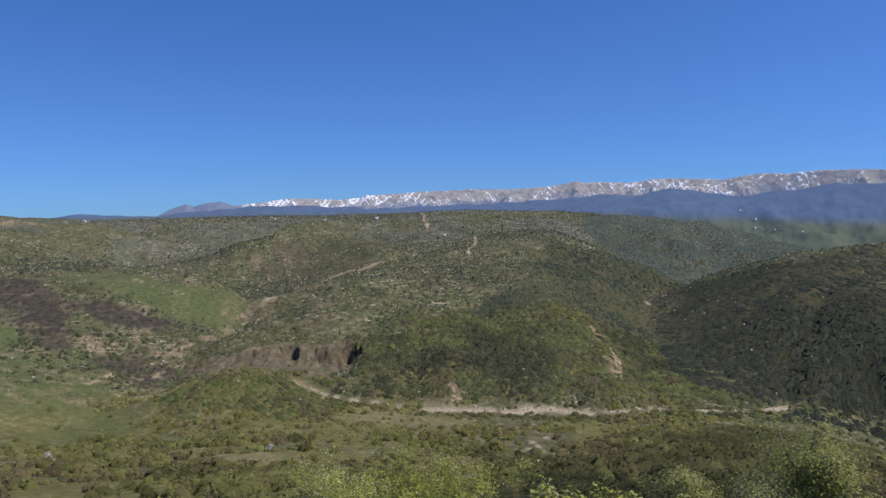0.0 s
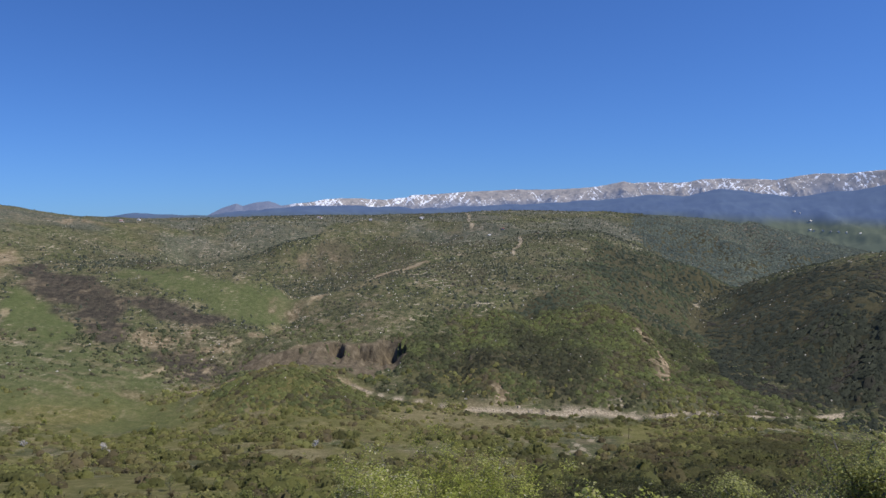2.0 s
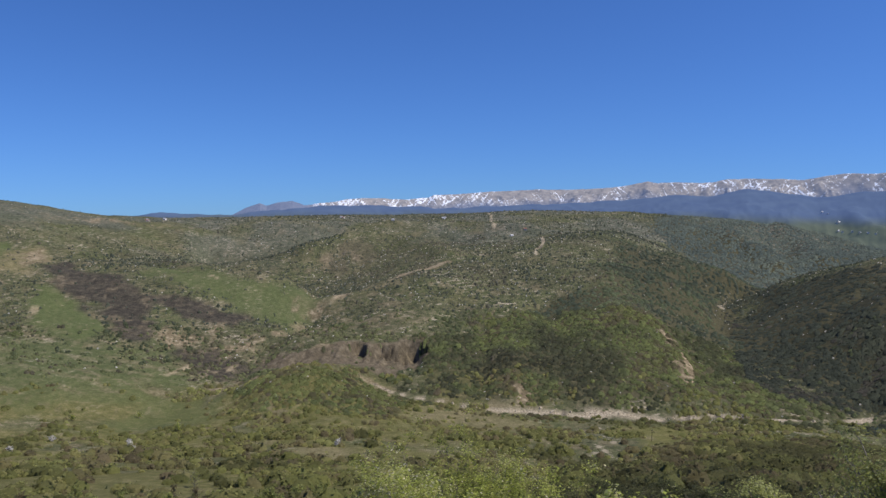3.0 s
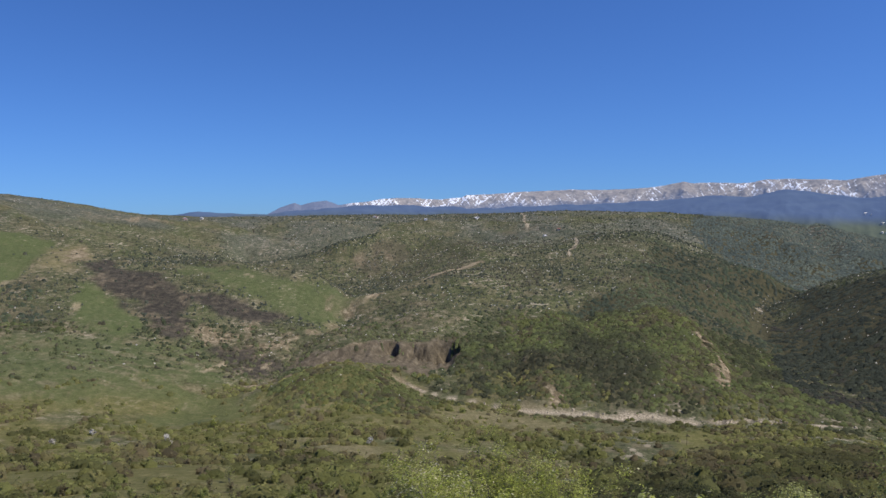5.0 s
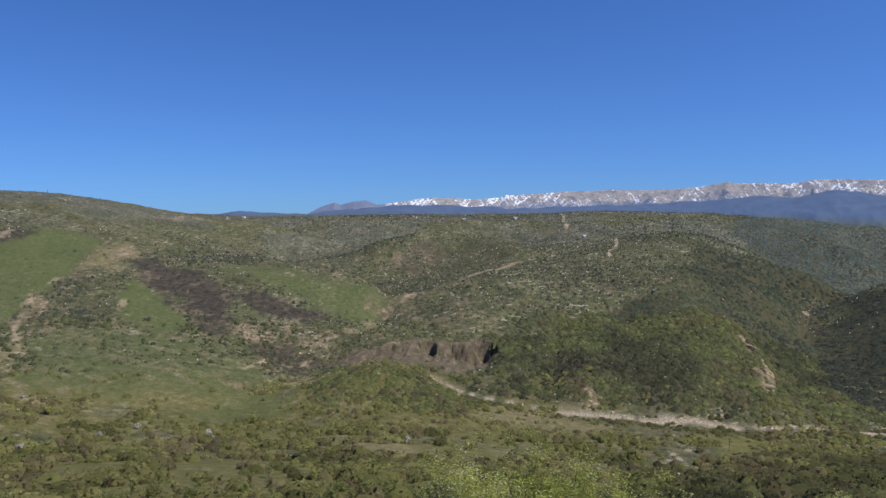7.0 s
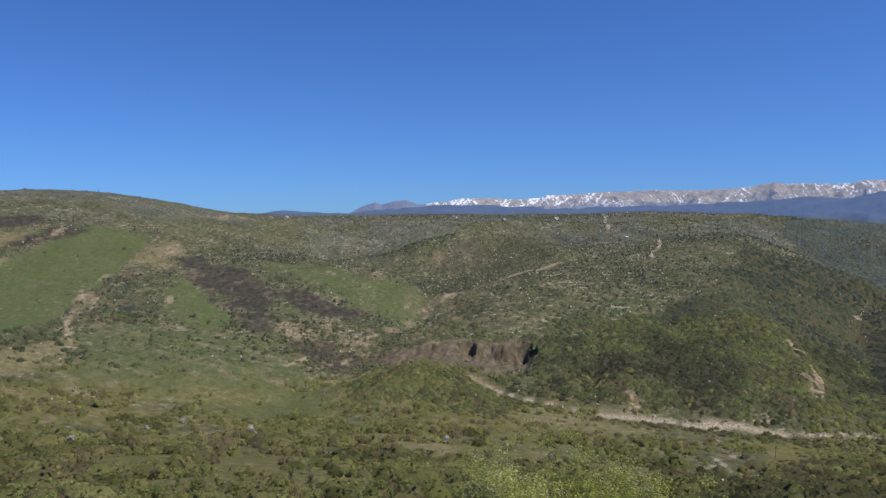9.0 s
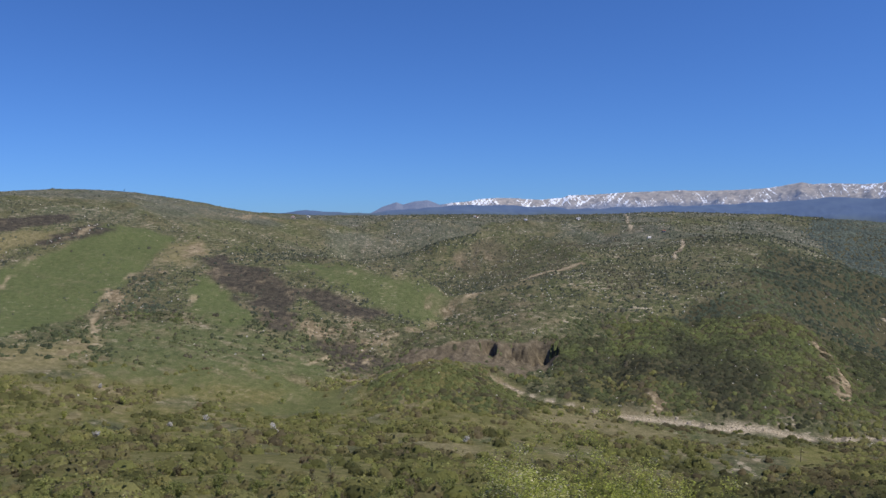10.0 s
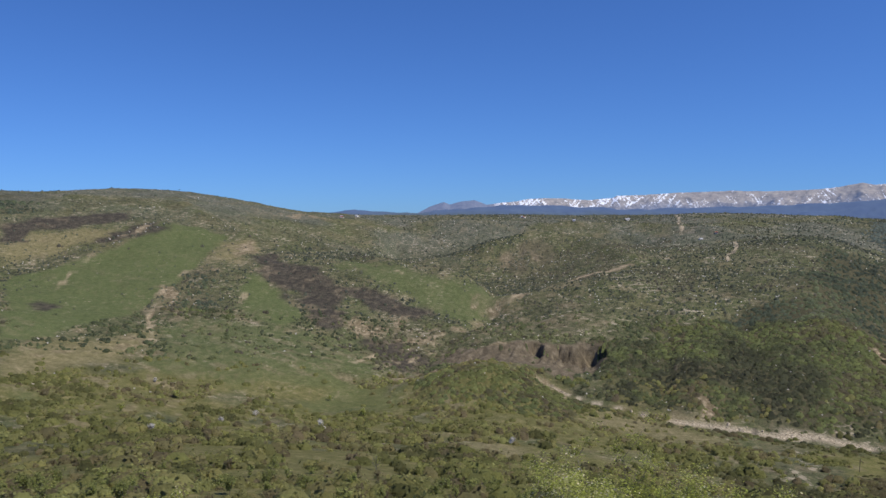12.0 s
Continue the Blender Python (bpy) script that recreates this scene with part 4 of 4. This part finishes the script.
for near, far, count, body, pieces, size, grow in ((115, 240, 1900, (7, 2), 40, 0.13, 1.7), (240, 480, 6200, (7, 2), 22, 0.16, 2.5), (480, 650, 8500, (6, 2), 7, 0.22, 1.75), (650, 800, 7000, (6, 2), 4, 0.24, 1.45), (800, 1300, 60000, (4, 1), 0, 0, 0.9), (1300, 2300, 62000, (4, 1), 0, 0, 1.05)):
    bx, by = scattered(count, near, far)
    open_ground, woods = wanted(bx, by)
    keep = rng.random(count) < open_ground * (1 - woods)
    bx, by = bx[keep], by[keep]
    wide = rng.lognormal(1.15, 0.38, len(bx)) * grow if near > 470 else rng.lognormal(1.10, 0.50, len(bx)) * grow
    shade = tones(bx, by, 63, 0.045 if far < 900 else 0.07)
    shade = np.where((shade > 0.96) & (open_ground[keep] < 0.35), 0.4, shade)
    wide = wide * (1 - 0.4 * ramp(-bx, 500, 800) * ramp(by, 700, 1100))
    wide = np.minimum(wide, 9.0 if far > 500 else 14.0)
    wide = np.where(shade > 0.96, np.minimum(wide, 2.5), wide)
    if far < 900:
        # each bush has a few lobes
        lobes = 2
        off, way = np.repeat(wide, lobes) * rng.uniform(0.15, 0.42, len(bx) * lobes), rng.uniform(0, 6.3, len(bx) * lobes)
        bx, by = np.repeat(bx, lobes) + off * np.cos(way), np.repeat(by, lobes) + off * np.sin(way)
        wide, shade = np.repeat(wide, lobes) * rng.uniform(0.45, 0.85, len(bx)), np.repeat(shade, lobes)
        shade = np.where(shade < 0.96, np.clip(shade + rng.normal(0, 0.06, len(bx)), 0, 0.93), shade)
    # scrub beyond 800 m takes the leaf colour with haze mixed in
    thicket("scrub", "patchy spring scrub, olive green and grey brown", bx, by, wide, wide * rng.uniform(0.42, 0.66, len(bx)), shade, body, pieces, size, NEAR_SCRUB if far < 700 else SCRUB_LEAVES if far < 1200 else FAR_HAZE_SCRUB, 0.6)


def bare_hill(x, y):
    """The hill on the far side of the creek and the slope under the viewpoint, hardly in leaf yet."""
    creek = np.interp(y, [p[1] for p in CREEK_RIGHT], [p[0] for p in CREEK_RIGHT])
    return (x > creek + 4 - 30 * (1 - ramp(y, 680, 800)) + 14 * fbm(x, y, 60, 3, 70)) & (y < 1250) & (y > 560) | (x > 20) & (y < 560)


for near, far, count, body, pieces, size, grow, left in ((165, 420, 4200, (7, 2), 48, 0.12, 1.55, 57), (420, 800, 60000, (5, 2), 1, 0.30, 0.84, 57), (800, 1300, 50000, (4, 1), 0, 0, 1.05, 57), (1300, 2350, 56000, (4, 1), 0, 0, 1.55, 0), (2350, 3000, 16000, (4, 1), 0, 0, 1.6, -15)):
    bx, by = scattered(count, near, far, left)
    keep = rng.random(count) < wanted(bx, by)[1]
    bx, by = bx[keep], by[keep]
    wide = rng.lognormal(1.60, 0.40, len(bx)) * grow
    shade = tones(bx, by, 67, 0.02)
    wide = np.minimum(wide, 9.0 if far > 450 else 13.0)
    wide = np.where(shade > 0.98, np.minimum(wide, 2.2), wide)
    tall = wide * (rng.uniform(0.38, 0.60, len(bx)) if far < 450 else rng.uniform(0.26, 0.46, len(bx)))
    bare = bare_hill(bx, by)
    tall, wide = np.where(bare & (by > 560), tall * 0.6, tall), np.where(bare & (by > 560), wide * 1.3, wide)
    # woods beyond 800 m take leaf colours with haze mixed in
    for pick, label, leaves in ((~bare, "dense young wood coming into leaf", WOOD_LEAVES if far < 900 else HILL_HAZE_LEAVES if far < 1400 else FAR_HAZE_LEAVES), (bare & (by > 560), "dark wood with hardly any leaves yet, its slope's shade in the colour", BARE_SHADED_LEAVES), (bare & (by <= 560), "mixed wood in bud on the near slope", NEAR_WOOD)):
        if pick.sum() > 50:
            thicket("wood", label, bx[pick], by[pick], wide[pick], tall[pick], shade[pick], body, pieces, size, leaves, 0.35 if leaves is BARE_SHADED_LEAVES else 0.8 if far > 450 else 0.6)


# ---- single trees on the slope under the viewpoint ----
def tube(path, radii, sides=5):
    """A tapered branch along a path: points and faces."""
    path = np.asarray(path, float)
    along = np.gradient(path, axis=0)
    along /= np.linalg.norm(along, axis=1, keepdims=True)
    ref = np.where(np.abs(along[:, 2:3]) > 0.9, [[1.0, 0, 0]], [[0, 0, 1.0]])
    u = np.cross(along, ref)
    u /= np.linalg.norm(u, axis=1, keepdims=True)
    v = np.cross(along, u)
    a = np.linspace(0, 2 * np.pi, sides, endpoint=False)
    ring = u[:, None] * np.cos(a)[None, :, None] + v[:, None] * np.sin(a)[None, :, None]
    p = (path[:, None] + ring * np.asarray(radii)[:, None, None]).reshape(-1, 3)
    i, j = np.meshgrid(np.arange(len(path) - 1), np.arange(sides), indexing="ij")
    k = (j + 1) % sides
    return p, np.stack([i * sides + j, i * sides + k, (i + 1) * sides + k, (i + 1) * sides + j], -1).reshape(-1, 4)


def join(pieces):
    points, faces, at = [], [], 0
    for p, q in pieces:
        points.append(p)
        faces.append(q + at)
        at += len(p)
    return np.concatenate(points), np.concatenate(faces)


def bent(r, start, way, length, count, sway, rise=0.0):
    """A path that wanders a little on its way."""
    path, way = [np.asarray(start, float)], np.asarray(way, float)
    for _ in range(count):
        way = way + r.normal(0, sway, 3) + np.array([0, 0, rise])
        way = way / np.linalg.norm(way)
        path.append(path[-1] + way * length / count)
    return np.array(path)


def tree_meshes(seed, tall, wide, limbs, twigs, leaves, leaf, spread, low=0.22):
    """Trunk with limbs and twigs as one mesh, and the crown of leaf sprays as another, for a tree with its foot at the origin."""
    r = np.random.default_rng(seed)
    thick = 0.022 * tall
    trunk = bent(r, (0, 0, -0.3), (0, 0, 1), tall * 0.72, 6, 0.10, 0.05)
    wood, tips = [tube(trunk, np.linspace(thick, thick * 0.35, 7), 7)], [trunk[-1]]
    for k in range(limbs):
        s = low + (0.92 - low) * (k + 0.5) / limbs
        start = trunk[0] + (trunk[-1] - trunk[0]) * s
        i = min(int(s * 6), 5)
        start = trunk[i] + (trunk[i + 1] - trunk[i]) * (s * 6 - i)
        a = k * 2.4 + r.normal(0, 0.4)
        reach = 0.5 * wide * math.sqrt(max(0.15, 1 - (s * 0.95) ** 2)) * r.uniform(0.8, 1.1)
        limb = bent(r, start, (math.cos(a), math.sin(a), 0.35 + 0.7 * s), reach * 1.25, 4, 0.16, 0.10)
        wood.append(tube(limb, np.linspace(thick * 0.42, thick * 0.12, 5), 5))
        for m in range(twigs):
            i = 1 + (m * 3) // max(1, twigs - 1)
            b = r.uniform(0, 6.3)
            twig = bent(r, limb[i], (math.cos(b), math.sin(b), r.uniform(0.1, 1.0)), 0.17 * wide * r.uniform(0.7, 1.2), 2, 0.2, 0.1)
            wood.append(tube(twig, np.linspace(thick * 0.12, thick * 0.04, 3), 3))
            tips += [twig[-1], twig[1]]
    tips = np.array(tips)
    mid = tips[r.integers(0, len(tips), leaves)] + r.normal(0, spread * wide, (leaves, 3)) * [1, 1, 0.8]
    mid[:, 2] = np.maximum(mid[:, 2], 0.08 * tall)
    heart = np.array([0, 0, tall * 0.5])
    way = (mid - heart) / [wide / 2, wide / 2, tall / 2]
    way /= np.linalg.norm(way, axis=1, keepdims=True) + 1e-6
    face = way + [0, -0.2, 0.7] + r.normal(0, 0.55, way.shape)
    face /= np.linalg.norm(face, axis=1, keepdims=True)
    side = np.cross(face, r.normal(0, 1, way.shape))
    side /= np.linalg.norm(side, axis=1, keepdims=True)
    over = np.cross(face, side)
    s = leaf * r.uniform(0.6, 1.4, (leaves, 1))
    corner = np.stack([mid + side * s, mid + over * s * 0.6 - face * s * 0.15, mid - side * s, mid - over * s * 0.6 - face * s * 0.15], 1)
    tone = np.clip(0.5 + 0.16 * np.sin(mid[:, 0] * 2.1 / wide * 4 + seed) + r.normal(0, 0.2, leaves), 0, 1)
    return join(wood), (corner.reshape(-1, 3), np.arange(leaves * 4).reshape(-1, 4), np.repeat(face, 4, axis=0), np.repeat(tone, 4))


def part(name, mesh, parent, label=""):
    ob = new(name, mesh)
    ob.parent = parent
    return tagged(ob, label)


def make_tree(name, label, category, group, leaf_paint, bark, *shape):
    """A tree or bush with its parts, built at the origin."""
    wood, (p, q, soft, tone) = tree_meshes(*shape)
    thing = tagged(new(name), label, category, group)
    part("trunk", mesh_from_arrays("trunk", *wood, bark), thing)
    crown = mesh_from_arrays("crown", p, q, leaf_paint)
    give(crown, "tone", tone)
    crown.normals_split_custom_set_from_vertices(soft)
    part("crown", crown, thing)
    return thing


def set_down(thing, x, y, size=1.0, turn=0.0, sink=0.15):
    """Stands a thing made at the origin on the ground."""
    thing.matrix_basis = pose(x, y, float(height(x, y)) - sink, 0, 0, turn) @ Matrix.Diagonal((size, size, size, 1))
    return thing


def heading(a, d):
    return -math.sin(radians(a)) * d, math.cos(radians(a)) * d


# kinds of tree that stand about the slope: seed, height, width, limbs, twigs, leaves, spray size, spread
KINDS = [
    ("tree", "young tree with fresh green leaves", "tree", GREEN_NEAR, BARK, 11, 6.2, 5.4, 9, 4, 620, 0.24, 0.055),
    ("tree", "rounded tree in olive green leaf", "tree", OLIVE_NEAR, BARK, 12, 5.6, 5.8, 9, 4, 680, 0.25, 0.06),
    ("bush", "grey brown bush still without leaves", "bush", BUD_NEAR, BARK, 13, 4.2, 4.8, 10, 5, 420, 0.16, 0.05, 0.08),
    ("tree", "dark green broad tree", "tree", DARK_NEAR, BARK, 14, 6.6, 6.0, 9, 4, 720, 0.26, 0.06),
    ("bush", "dense bush with brownish green leaves", "bush", BUD_NEAR, BARK, 15, 4.0, 4.6, 9, 5, 620, 0.20, 0.06, 0.08),
    ("tree", "slim tree with yellow green leaves", "tree", GREEN_NEAR, BARK, 16, 7.0, 4.6, 10, 4, 600, 0.22, 0.05),
    ("bush", "low spreading bush in fresh leaf", "bush", OLIVE_NEAR, BARK, 17, 3.4, 4.8, 9, 5, 600, 0.20, 0.06, 0.06),
]
spots = []
r = np.random.default_rng(77)


def room(x, y, gap):
    return all((x - u) ** 2 + (y - v) ** 2 > gap * gap for u, v in spots)


for left, right, near, far, count, gap, fuller in ((-4.0, -36.5, 62, 168, 150, 4.6, True), (55.0, 4.0, 150, 242, 90, 6.5, False)):
    made, firsts = 0, {}
    for _ in range(6000):
        a, d = r.uniform(right, left), math.sqrt(r.uniform(near ** 2, far ** 2))
        x, y = heading(a, d)
        if made < count and room(x, y, gap):
            k = int(r.integers(0, len(KINDS)))
            size, turn = float(r.uniform(0.75, 1.15)) * (1.0 if fuller else 0.85), float(r.uniform(0, 360))
            if k not in firsts:
                name, label, category, leaf_paint, bark, seed, tall, wide, limbs, twigs, leaves, leaf, *rest = KINDS[k]
                if not fuller:
                    leaf_paint = {GREEN_NEAR: SPRING_NEAR, DARK_NEAR: GREEN_NEAR, OLIVE_NEAR: SPRING_NEAR}.get(leaf_paint, leaf_paint)
                if fuller:
                    leaf_paint = {GREEN_NEAR: OLIVE_NEAR, OLIVE_NEAR: DARK_NEAR, BUD_NEAR: THICKET_BUDS}.get(leaf_paint, leaf_paint)
                    leaves, leaf = int(leaves * 1.7), leaf * 0.68
                firsts[k] = make_tree(name, label, category, "trees on the slope", leaf_paint, bark, seed, tall, wide, limbs, twigs, leaves, leaf, *rest)
                set_down(firsts[k], x, y, 1.0, turn)
            else:
                set_down(copy_thing(firsts[k], Matrix.Identity(4)), x, y, size, turn)
            spots.append((x, y))
            made += 1

# the large bush just below the viewpoint, and its neighbours
front = make_tree("tree", "wide bushy tree in yellow green spring leaf", "tree", "", FRESH_LEAVES, BARK, 31, 5.7, 14.6, 40, 12, 110000, 0.062, 0.019, 0.10)
set_down(front, *heading(4.7, 29.5), 0.86, 220, 0.7)
sr = np.random.default_rng(38)
for k in range(70):
    a, out = sr.uniform(0, 6.3), 5.0 * math.sqrt(sr.uniform(0, 1))
    start = np.array([math.cos(a) * out, math.sin(a) * out, 5.0 - 0.075 * out * out])
    path, buds = bent(sr, start, (0.25 * math.cos(a), 0.25 * math.sin(a), 1), sr.uniform(1.1, 2.3), 4, 0.10, 0.05), []
    shoot = part("shoot", mesh_from_arrays("shoot", *tube(path, np.linspace(0.022, 0.008, 5), 4), PALE_BARK), front, "thin pale upright shoot")
    for s in np.linspace(0.3, 1, 12):
        i = min(int(s * 4), 3)
        at = path[i] + (path[i + 1] - path[i]) * (s * 4 - i) + sr.normal(0, 0.05, 3)
        u, v = sr.normal(0, 0.06, 3), sr.normal(0, 0.045, 3)
        buds.append((np.array([at + u, at + v, at - u, at - v]), np.array([[0, 1, 2, 3]])))
    leaf_mesh = mesh_from_arrays("foliage", *join(buds), PALE_NEAR, smooth=False)
    give(leaf_mesh, "tone", sr.uniform(0.5, 1.0, 4 * len(buds)))
    part("foliage", leaf_mesh, shoot)
second = make_tree("tree", "pale green tree with light grey branches showing", "tree", "", PALE_NEAR, PALE_BARK, 32, 11.2, 7.4, 16, 8, 7000, 0.11, 0.045, 0.15)
set_down(second, *heading(-18.7, 62), 1.0, 10)
third = make_tree("tree", "broad pale green tree with grey limbs showing", "tree", "", PALE_NEAR, PALE_BARK, 33, 14.6, 12.5, 18, 8, 11000, 0.15, 0.05, 0.15)
set_down(third, *heading(-28.6, 72), 1.0, 200)
fourth = make_tree("tree", "half bare tree with silvery twigs", "tree", "", PALE_NEAR, PALE_BARK, 34, 10.4, 7.0, 18, 9, 2600, 0.09, 0.05, 0.2)
set_down(fourth, *heading(-24.4, 60), 1.0, 80)
fifth = make_tree("bush", "small bush in light yellow green leaf", "bush", "", FRESH_LEAVES, BARK, 35, 6.2, 5.2, 12, 6, 2600, 0.11, 0.05, 0.1)
set_down(fifth, *heading(-11.8, 46), 1.4, 30)
copy = copy_thing(fifth, Matrix.Identity(4))
set_down(copy, *heading(-14.6, 50), 1.4, 150)
yellow = copy_thing(fifth, Matrix.Identity(4))
set_down(yellow, *heading(42.6, 98), 1.5, 260)
blossom = make_tree("bush", "bush covered with white blossom", "bush", "", BLOSSOM, BARK, 36, 5.4, 4.8, 12, 6, 2600, 0.16, 0.05, 0.1)
set_down(blossom, *heading(35.9, 52), 1.0, 70)
# more of them down on the terrace
for k, (x, y) in enumerate(BLOSSOM_SPOTS):
    set_down(copy_thing(blossom, Matrix.Identity(4)), x, y, 0.75 + 0.12 * (k % 3), 50 * k)
for k, (x, y) in enumerate(BRIGHT_SPOTS):
    set_down(copy_thing(fifth, Matrix.Identity(4)), x, y, 0.95 + 0.18 * (k % 3), 65 * k)
for k, (x, y) in enumerate(BARE_SPOTS):
    set_down(copy_thing(fourth, Matrix.Identity(4)), x, y, 0.75 + 0.1 * (k % 2), 80 * k)


# ---- built things, small in the distance ----
def box_points(w, d, h, z0=0.0):
    p = np.array([(sx * w / 2, sy * d / 2, z) for z in (z0, z0 + h) for sx, sy in ((-1, -1), (1, -1), (1, 1), (-1, 1))])
    return p, np.array([(0, 3, 2, 1), (4, 5, 6, 7), (0, 1, 5, 4), (1, 2, 6, 5), (2, 3, 7, 6), (3, 0, 4, 7)])


def solid(name, pieces, material, parent, label=""):
    return part(name, mesh_from_arrays(name, *join(pieces), material, smooth=False), parent, label)


def shifted(piece, x, y, z):
    return piece[0] + [x, y, z], piece[1]


def utility_pole():
    """Wooden pole with a crossarm and insulators."""
    thing = tagged(new("utility_pole"), "weathered wooden utility pole on the river terrace", "pole")
    solid("pole", [tube([(0, 0, -0.5), (0, 0, 3), (0.02, 0, 6), (0.03, 0, 8.4)], [0.19, 0.17, 0.15, 0.12], 8)], POLE_WOOD, thing)
    solid("crossarm", [shifted(box_points(2.0, 0.12, 0.14), 0.03, 0.13, 7.7)], POLE_WOOD, thing)
    for x in (-0.85, 0.03, 0.85):
        solid("insulator", [tube([(x, 0.13, 7.84), (x, 0.13, 7.95), (x, 0.13, 8.08)], [0.03, 0.06, 0.04], 6)], PALE_PAINT, thing)
    return thing


def hilltop_mast():
    """Squat survey tower on the ridge."""
    thing = tagged(new("mast"), "small dark survey tower on the grassy ridge", "mast")
    for sx, sy in ((-1, -1), (1, -1), (1, 1), (-1, 1)):
        solid("leg", [tube([(sx * 1.3, sy * 1.3, -0.4), (sx * 0.9, sy * 0.9, 4), (sx * 0.5, sy * 0.5, 8)], [0.14, 0.13, 0.12], 6)], DARK_METAL, thing)
    for z, w in ((2.6, 2.1), (5.2, 1.6)):
        solid("brace", [shifted(box_points(w, 0.12, 0.12), 0, -w / 2, z), shifted(box_points(w, 0.12, 0.12), 0, w / 2, z)], DARK_METAL, thing)
    solid("cabin", [box_points(1.9, 1.9, 1.6, 7.6)], DARK_METAL, thing)
    solid("roof", [(np.array([(-1.2, -1.2, 9.2), (1.2, -1.2, 9.2), (1.2, 1.2, 9.2), (-1.2, 1.2, 9.2), (-0.1, -0.1, 10.1), (0.1, -0.1, 10.1), (0.1, 0.1, 10.1), (-0.1, 0.1, 10.1)]), box_points(1, 1, 1)[1])], DARK_METAL, thing)
    return thing


def farmhouse(w, d, h, roof_paint, label):
    """Small gabled house: walls with gables, roof with eaves, door, windows, chimney."""
    thing = tagged(new("house"), label, "house", "houses in the hills")
    rise = 0.32 * d
    p = np.array([(-w / 2, -d / 2, -1.5), (w / 2, -d / 2, -1.5), (w / 2, d / 2, -1.5), (-w / 2, d / 2, -1.5), (-w / 2, -d / 2, h), (w / 2, -d / 2, h),
                  (w / 2, d / 2, h), (-w / 2, d / 2, h), (-w / 2, 0, h + rise), (w / 2, 0, h + rise)])
    q = np.array([(0, 1, 5, 4), (2, 3, 7, 6), (1, 2, 6, 5), (3, 0, 4, 7), (5, 6, 9, 9), (7, 4, 8, 8)])
    side = np.array([(-w / 2, -d / 2, h), (-w / 2, d / 2, h), (-w / 2, 0.01, h + rise), (-w / 2, -0.01, h + rise)])
    gables = [(side, np.array([(0, 3, 2, 1)])), (side * [-1, 1, 1], np.array([(0, 1, 2, 3)]))]
    solid("wall", [(p, q[:4])] + gables, WHITEWASH, thing)
    o, t = 0.5, 0.15
    for s in (-1, 1):
        e = np.array([(-w / 2 - o, s * (d / 2 + o), h - o * rise / d * 2), (w / 2 + o, s * (d / 2 + o), h - o * rise / d * 2), (w / 2 + o, 0, h + rise), (-w / 2 - o, 0, h + rise)])
        solid("roof", [(np.concatenate([e, e + [0, 0, t]]), box_points(1, 1, 1)[1])], roof_paint, thing)
    solid("chimney", [shifted(box_points(0.6, 0.6, 1.6), w * 0.25, 0.4, h + rise * 0.6)], BRICK_PAINT, thing)
    solid("door", [shifted(box_points(1.0, 0.08, 2.0), 0, -d / 2 - 0.02, 0)], DARK_METAL, thing)
    for x in (-w * 0.3, w * 0.3):
        window = solid("window", [shifted(box_points(1.2, 0.08, 1.3), x, -d / 2 - 0.02, 1.0)], PALE_PAINT, thing)
        solid("pane", [shifted(box_points(0.95, 0.06, 1.05), x, -d / 2 - 0.05, 1.12)], WINDOW_DARK, window)
    return thing


# boulders and shingle heaps along the river bed
r = np.random.default_rng(91)
sx, sy = r.uniform(-60, 260, 1000), r.uniform(560, 600, 1000)
keep = to_line(sx, sy, RIVER) < 3.4 + 2.6 * fbm(sx, sy, 60, 3, 28)
sx, sy = sx[keep], sy[keep]
wide = r.lognormal(0.1, 0.5, len(sx))
p, q, _, soft = mounds(sx, sy, height(sx, sy), wide, wide * 0.5, wide, 4, 1)
tagged(new("boulders", mesh_from_arrays("boulders", p, q, RIVER_STONE, smooth=False)), "pale boulders and shingle in the river bed", "stones", kind="stuff")

set_down(utility_pole(), *POLE_SPOT, 1.0, 20)
set_down(hilltop_mast(), *MAST_SPOT, 0.65, 30)
house_tin = farmhouse(10.0, 7.5, 3.2, TIN_ROOF, "small whitewashed house with a pale tin roof")
house_red = farmhouse(9.0, 7.0, 3.0, RED_ROOF, "small whitewashed house with a reddish roof")
slope = np.array([v.co[:] for v in foothills.data.vertices])
slope_head, slope_rise = np.degrees(np.arctan2(-slope[:, 0], slope[:, 1])), np.degrees(np.arctan2(slope[:, 2] - EYE[2], np.hypot(slope[:, 0], slope[:, 1])))
for k, (a, up) in enumerate(VILLAGE):
    # the village lies on the lowest slopes of the foothills
    spot = slope[np.argmin((slope_head - a) ** 2 + (slope_rise - up) ** 2)]
    house = copy_thing(house_tin, Matrix.Identity(4))
    house.matrix_basis = pose(float(spot[0]), float(spot[1]), float(spot[2]), 0, 0, 25 + 40 * k % 70) @ Matrix.Diagonal((1.0, 1.0, 1.0, 1))
for k, (x, y) in enumerate(HOUSE_SPOTS):
    first = (house_tin, house_red)[k % 3 == 2]
    set_down(first if k in (0, 2) else copy_thing(first, Matrix.Identity(4)), x, y, 0.6, 35 * k % 80 - 40, 0.0)
